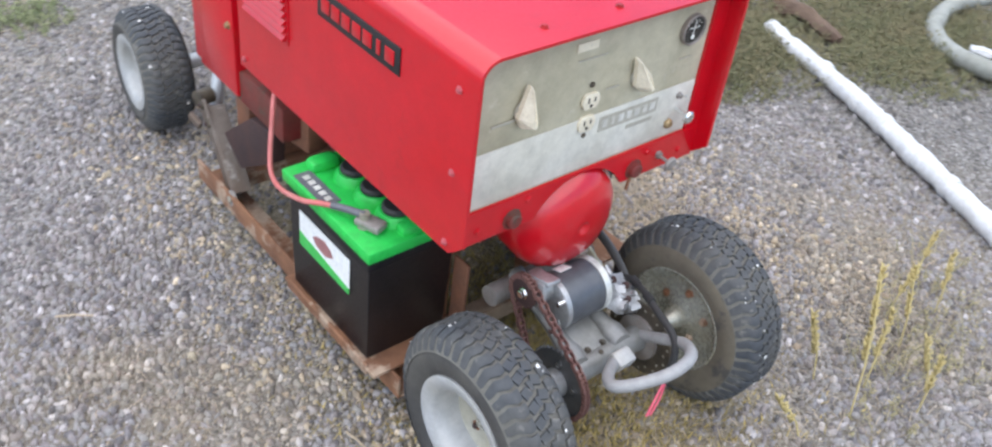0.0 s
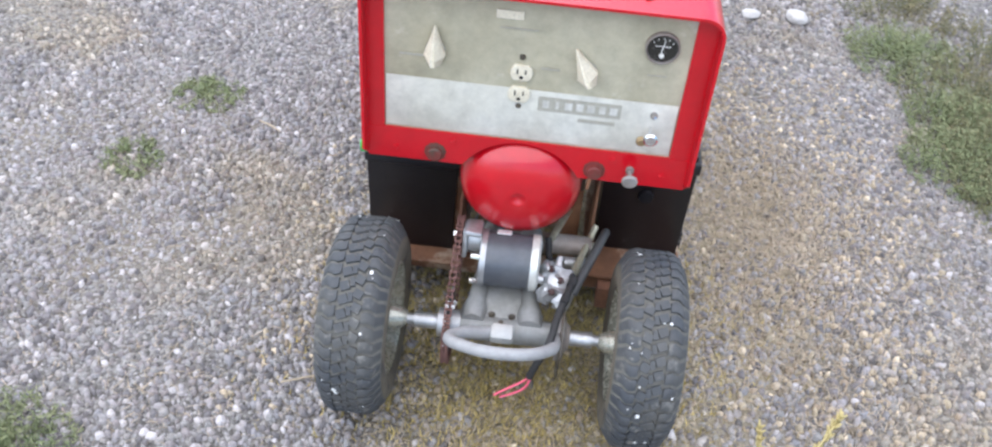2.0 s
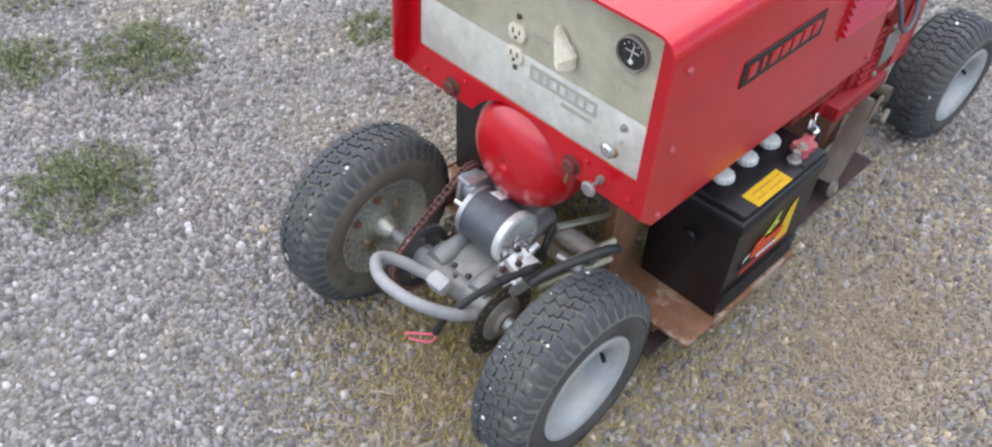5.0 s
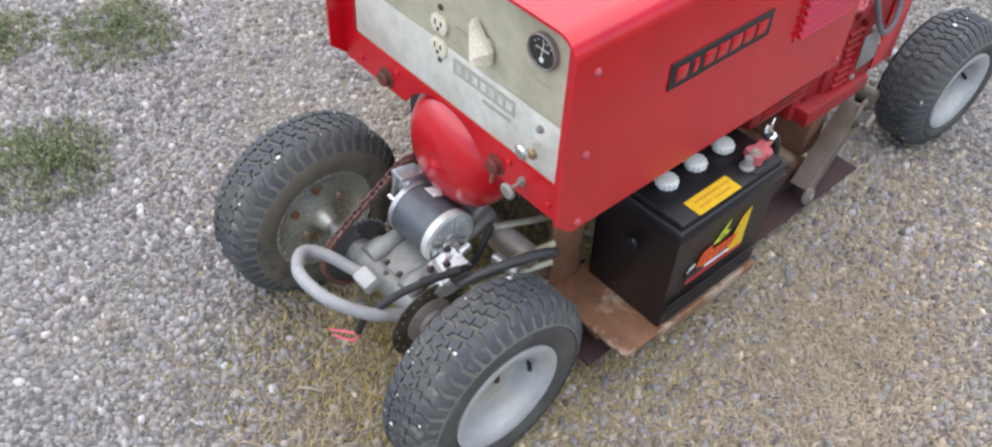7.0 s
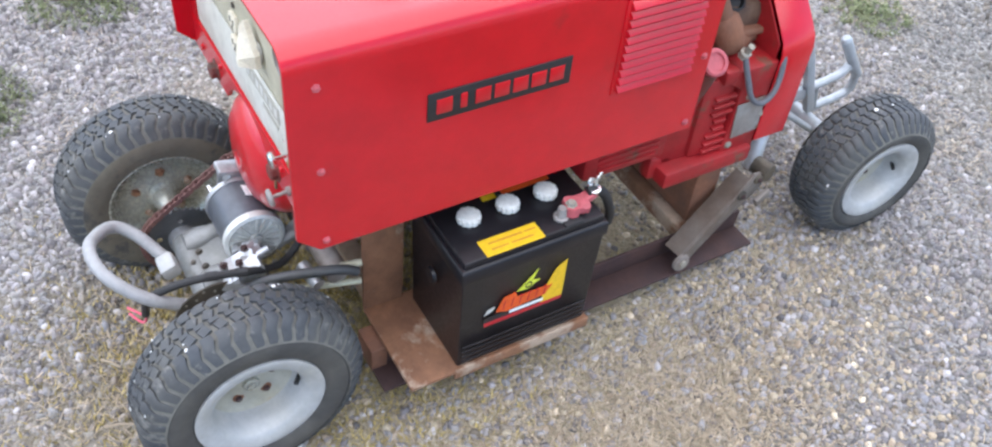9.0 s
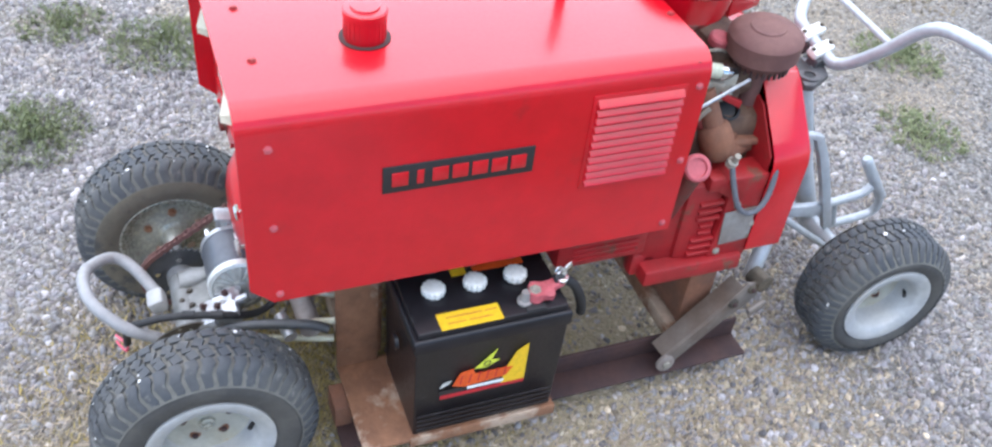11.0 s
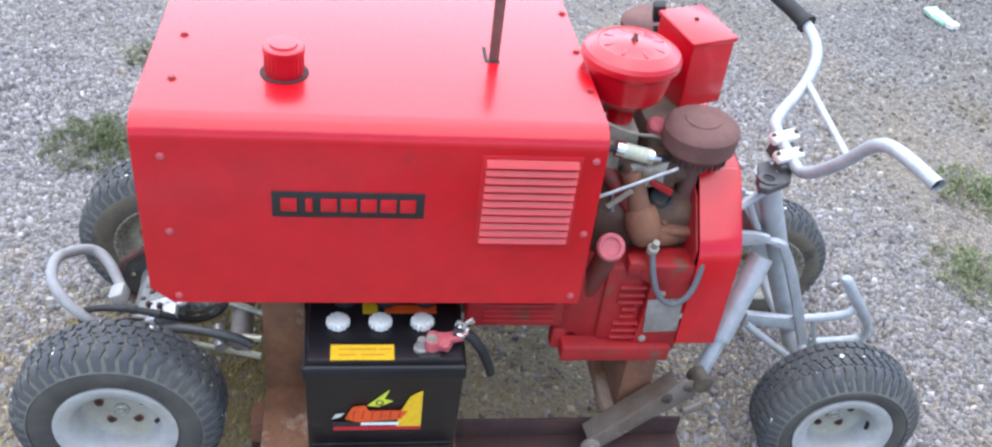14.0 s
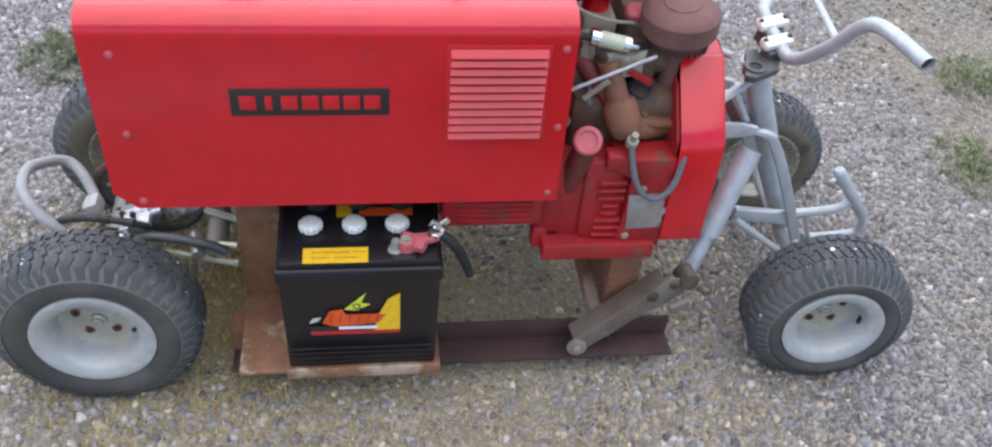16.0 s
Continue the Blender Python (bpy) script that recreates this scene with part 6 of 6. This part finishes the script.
BUSHY_WEEDS = [(1.33, 0.80, 0.26, 0.13, 420), (1.62, 0.98, 0.26, 0.12, 330), (1.22, 1.15, 0.20, 0.10, 220), (0.90, 1.95, 0.18, 0.09, 160),
               (1.15, 1.70, 0.20, 0.10, 200), (2.2, 0.75, 0.25, 0.12, 220), (2.45, 0.3, 0.22, 0.10, 160), (1.95, 1.5, 0.3, 0.13, 260),
               (1.45, 0.66, 0.24, 0.07, 260), (1.72, 0.74, 0.26, 0.07, 260), (2.0, 0.62, 0.28, 0.07, 280), (1.84, 0.42, 0.22, 0.06, 170), (2.15, 0.38, 0.28, 0.07, 260), (1.95, 0.95, 0.30, 0.09, 280), (2.4, 0.6, 0.3, 0.09, 260), (1.08, 1.36, 0.17, 0.09, 150), (1.40, 1.40, 0.22, 0.11, 220),
               (1.30, 0.70, 0.22, 0.06, 420), (1.50, 0.84, 0.24, 0.08, 480), (1.58, 0.76, 0.18, 0.07, 330), (1.40, 0.98, 0.26, 0.10, 420), (1.98, 0.42, 0.26, 0.05, 420), (2.08, 0.60, 0.28, 0.06, 460), (1.82, 0.52, 0.20, 0.045, 300), (2.35, 0.42, 0.28, 0.06, 400)]
for x, y, r, h, n in LOW_WEEDS + BUSHY_WEEDS:
    low = r < 0.18
    plant("weed_clump", sprigs(weed_rnd, int(n * (2.2 if low else 1.3)), r, h, 0.0062 if low else 0.0056), GRASS if low else OLIVE_WEED, (x, y, 0), "low green weed clump growing out of the gravel" if low else "bushy olive-green weed beside the gravel", "weed clumps")
# tall dry seed stalks
STALKS = [(0.453, -0.396, 0.28, 0.094, 0.096), (0.485, -0.289, 0.17, -0.033, 0.041), (0.585, -0.465, 0.15, 0.004, 0.009), (0.334, -0.368, 0.11, -0.06, 0.05), (0.56, -0.36, 0.16, 0.05, 0.03),
          (0.72, -0.34, 0.17, 0.05, 0.06), (0.80, -0.26, 0.12, 0.04, 0.0), (0.90, -0.32, 0.14, 0.03, 0.03), (0.66, -0.44, 0.13, -0.02, 0.04), (0.98, -0.22, 0.11, 0.04, 0.01)]
for i, (x, y, h, lx, ly) in enumerate(STALKS):
    s = S().tube([(0, 0, -0.005), (lx * 0.35, ly * 0.35, h * 0.55), (lx, ly, h)], 0.0019, 5, 1)
    r2 = random.Random(40 + i)
    for k in range(int(330 * h)):
        t = r2.uniform(0.40, 1.0)
        p = Vector((lx * t, ly * t, h * t * (1.05 - 0.05 * t)))
        a = r2.uniform(0, 6.28)
        q = p + Vector((math.cos(a) * 0.008, math.sin(a) * 0.008, 0.014))
        s.tube([p, q], 0.0034, 4, r_end=0.0012)
    plant("seed_stalk", s, SEED, (x, y, 0), "tall yellow dried seed stalk", "seed stalks")

for x, y, r, h, n in ((0.62, -0.38, 0.10, 0.10, 18), (0.76, -0.34, 0.11, 0.11, 22), (0.90, -0.30, 0.11, 0.10, 20), (0.50, -0.44, 0.08, 0.07, 14), (1.0, -0.24, 0.12, 0.09, 20), (0.82, -0.46, 0.10, 0.09, 16)):
    plant("dry_weed", sprigs(weed_rnd, n, r, h, 0.0048), DRY_WEED, (x, y, 0), "feathery dried olive-yellow weed", "dry weeds")
tufts = S()
for x, y, r, h, n in ((0.62, -0.36, 0.12, 0.06, 90), (0.82, -0.32, 0.13, 0.06, 90), (0.98, -0.24, 0.12, 0.05, 70), (0.52, -0.46, 0.10, 0.05, 50), (0.75, -0.14, 0.10, 0.04, 50)):
    b = blades(weed_rnd, n, r, h, 0.7, 0.0013)
    tufts.add([(p[0] + x, p[1] + y, p[2]) for p in b.v], b.f)
tagged(part("grass_tufts", tufts, STRAW, smooth=180), "low tufts of yellowed dry grass", "dry grass", kind="stuff")

# matted dry grass lying over the gravel
straw_rnd = random.Random(11)
straw = S()
NEAR_STRAW = [(0.56, 0.52, 0.26, 0.38, 2900), (0.62, 0.10, 0.22, 0.22, 350), (0.30, 0.25, 0.30, 0.5, 500), (0.05, -0.20, 0.30, 0.25, 620),
              (0.0, 0.5, 0.3, 0.6, 1200), (0.75, -0.25, 0.30, 0.25, 420), (0.95, 0.45, 0.30, 0.35, 420), (1.05, -0.05, 0.25, 0.3, 260),
              (0.45, 1.02, 0.35, 0.35, 450), (-0.55, 0.35, 0.2, 0.35, 160)]
FAR_STRAW = [(-1.45, 1.85, 0.30, 0.26, 900), (-0.42, 1.98, 0.26, 0.24, 600), (-0.6, -0.15, 0.25, 0.3, 160), (0.20, -0.45, 0.4, 0.22, 260), (-0.05, 1.65, 0.5, 0.35, 420), (-0.55, 1.45, 0.45, 0.4, 330),
             (0.35, 1.55, 0.35, 0.35, 260), (-0.80, 2.15, 0.35, 0.3, 800), (-1.2, 1.0, 0.5, 0.6, 220), (1.25, 0.85, 0.5, 0.5, 400),
             (-1.1, -0.2, 0.4, 0.4, 200), (0.75, 1.5, 0.4, 0.4, 260)]
PATCHES = NEAR_STRAW + FAR_STRAW
for px, py, rx, ry, n in PATCHES:
    for _ in range(int(n * 2.4)):
        x, y = px + straw_rnd.gauss(0, rx * 0.5), py + straw_rnd.gauss(0, ry * 0.5)
        a, l = straw_rnd.uniform(0, 6.28), straw_rnd.uniform(0.008, 0.034)
        z0, z1 = straw_rnd.uniform(0.002, 0.008), straw_rnd.uniform(0.004, 0.013)
        w = straw_rnd.uniform(0.0003, 0.0008)
        cx_, cy_ = math.cos(a), math.sin(a)
        k = len(straw.v)
        bend = straw_rnd.uniform(-0.12, 0.12) * l
        for t, ww in ((0, 1), (0.5, 1), (1, 0.4)):
            mx_, my_ = x + cx_ * l * t - cy_ * bend * 4 * t * (1 - t), y + cy_ * l * t + cx_ * bend * 4 * t * (1 - t)
            z = z0 + (z1 - z0) * t + 0.006 * t * (1 - t)
            straw.v += [(mx_ - cy_ * w * ww, my_ + cx_ * w * ww, z), (mx_ + cy_ * w * ww, my_ - cx_ * w * ww, z)]
        straw.f += [(k, k + 1, k + 3, k + 2), (k + 2, k + 3, k + 5, k + 4)]
tagged(part("dry_grass", straw, STRAW, smooth=180), "matted dry straw-coloured grass lying on the gravel", "dry grass", kind="stuff")
moss_rnd = random.Random(23)
moss = S()
for _ in range(20000):
    x, y = 0.05 + moss_rnd.gauss(0, 0.17), 0.08 + moss_rnd.gauss(0, 0.22)
    a, h, w = moss_rnd.uniform(0, 6.28), moss_rnd.uniform(0.006, 0.018), moss_rnd.uniform(0.0010, 0.0022)
    lx, ly = math.cos(a) * h * 0.9, math.sin(a) * h * 0.9
    k = len(moss.v)
    moss.v += [(x - math.sin(a) * w, y + math.cos(a) * w, 0.0), (x + math.sin(a) * w, y - math.cos(a) * w, 0.0), (x + lx, y + ly, h)]
    moss.f += [(k, k + 1, k + 2)]
tagged(part("moss", moss, MOSS, smooth=180), "low ochre-brown dried moss under the cart", "moss", kind="stuff")
for x, y, a, l in ((-0.40, -0.16, 20, 0.11), (-0.36, 0.05, 100, 0.06), (0.12, -0.33, 70, 0.05), (-0.02, -0.30, 40, 0.04), (-0.62, 0.62, 150, 0.07)):
    c, s_ = math.cos(radians(a)), math.sin(radians(a))
    tagged(part("straw_stick", S().tube([(x, y, 0.016), (x + c * l * 0.5, y + s_ * l * 0.5, 0.020), (x + c * l, y + s_ * l, 0.016)], 0.0022, 6), STRAW), "single dry straw stick on the gravel", "stick", "straw sticks")


# ---- gravel ----
def gravel(name, count, x0, x1, y0, y1, low, high, seed, material, thinned=1.0, label="loose angular grey and pinkish gravel stones"):
    """Loose stones as one mesh: low angular chips, packed edge to edge, thinner where grass and moss have grown in."""
    rng = np.random.default_rng(seed)
    cell = math.sqrt((x1 - x0) * (y1 - y0) / count)
    gx_n, gy_n = int((x1 - x0) / cell), int((y1 - y0) / cell)
    ix, iy = np.meshgrid(np.arange(gx_n), np.arange(gy_n))
    count = gx_n * gy_n
    x = x0 + (ix.ravel() + 0.5 * (iy.ravel() % 2) + rng.uniform(0.0, 1.0, count)) * cell
    y = y0 + (iy.ravel() + rng.uniform(0.0, 1.0, count)) * cell
    bare = np.zeros(count)
    for px, py, rx, ry, n in PATCHES:
        bare = np.maximum(bare, 0.78 * min(0.85, n / (rx * ry * 9000)) * np.exp(-((x - px) / rx) ** 2 * 1.2 - ((y - py) / ry) ** 2 * 1.2))
    bare = np.maximum(bare, 0.80 * np.exp(-((x - 0.05) / 0.27) ** 4 - ((y - 0.30) / 0.62) ** 4))
    bare *= thinned
    edge = np.minimum(np.minimum(x - x0, x1 - x), np.minimum(y - y0, y1 - y))
    bare = np.maximum(bare, 1 - np.clip(edge / 0.3, 0.0, 1.0))
    keep = rng.random(count) > bare
    x, y = x[keep], y[keep]
    count = len(x)
    K = 6
    r = low + (high - low) * rng.random(count) ** 1.6
    a = (np.arange(K)[None] + rng.uniform(-0.32, 0.32, (count, K))) * (2 * np.pi / K)
    q = rng.uniform(0.78, 1.18, (count, K)) * r[:, None]
    slim = rng.uniform(0.45, 0.90, count)[:, None]
    u, v = q * np.cos(a), q * np.sin(a) * slim
    tall = r * rng.uniform(0.30, 0.75, count)
    inset = rng.uniform(0.55, 0.86, (count, K))
    lean_x, lean_y = rng.normal(0, 0.30, count)[:, None], rng.normal(0, 0.30, count)[:, None]
    tu, tv = u * inset, v * inset
    lift = (r * rng.uniform(-0.15, 0.30, count))[:, None]
    zt = tall[:, None] * rng.uniform(0.85, 1.1, (count, K)) + tu * lean_x + tv * lean_y + lift
    zb = np.full((count, K), -0.004)
    t = rng.uniform(0, 2 * np.pi, count)[:, None]
    c, sn = np.cos(t), np.sin(t)
    low_ring = np.stack([u * c - v * sn + x[:, None], u * sn + v * c + y[:, None], zb], -1)
    high_ring = np.stack([tu * c - tv * sn + x[:, None], tu * sn + tv * c + y[:, None], zt], -1)
    out = np.concatenate([low_ring, high_ring], 1).reshape(-1, 3)
    quads = np.array([(k, (k + 1) % K, K + (k + 1) % K, K + k) for k in range(K)]).ravel()
    one = np.concatenate([quads, np.arange(K, 2 * K)])
    faces = (one[None] + (np.arange(count) * 2 * K)[:, None]).reshape(-1)
    starts = (np.concatenate([np.arange(K) * 4, [4 * K]])[None] + (np.arange(count) * len(one))[:, None]).reshape(-1)
    me = bpy.data.meshes.new(name)
    me.vertices.add(len(out))
    me.vertices.foreach_set("co", out.ravel())
    me.loops.add(len(faces))
    me.loops.foreach_set("vertex_index", faces)
    me.polygons.add(len(starts))
    me.polygons.foreach_set("loop_start", starts)
    me.update(calc_edges=True)
    me.validate()
    me.materials.append(material)
    return tagged(new(name, me), label, "gravel", kind="stuff")


gravel("gravel", 74000, -1.5, 1.5, -0.9, 1.9, 0.0042, 0.0125, 3, STONES)
gravel("gravel", 13000, -0.55, 1.05, -0.25, 1.35, 0.0042, 0.0115, 7, STONES_TAN, 0.60, "pale tan dusty stones under and beside the cart")
gravel("gravel", 22000, -2.5, 2.8, 1.3, 3.4, 0.006, 0.013, 4, STONES_DULL)
gravel("gravel", 12000, -2.5, -1.1, -1.1, 1.6, 0.006, 0.012, 5, STONES)
gravel("gravel", 12000, 1.1, 2.8, -1.1, 1.6, 0.006, 0.012, 6, STONES_DULL)
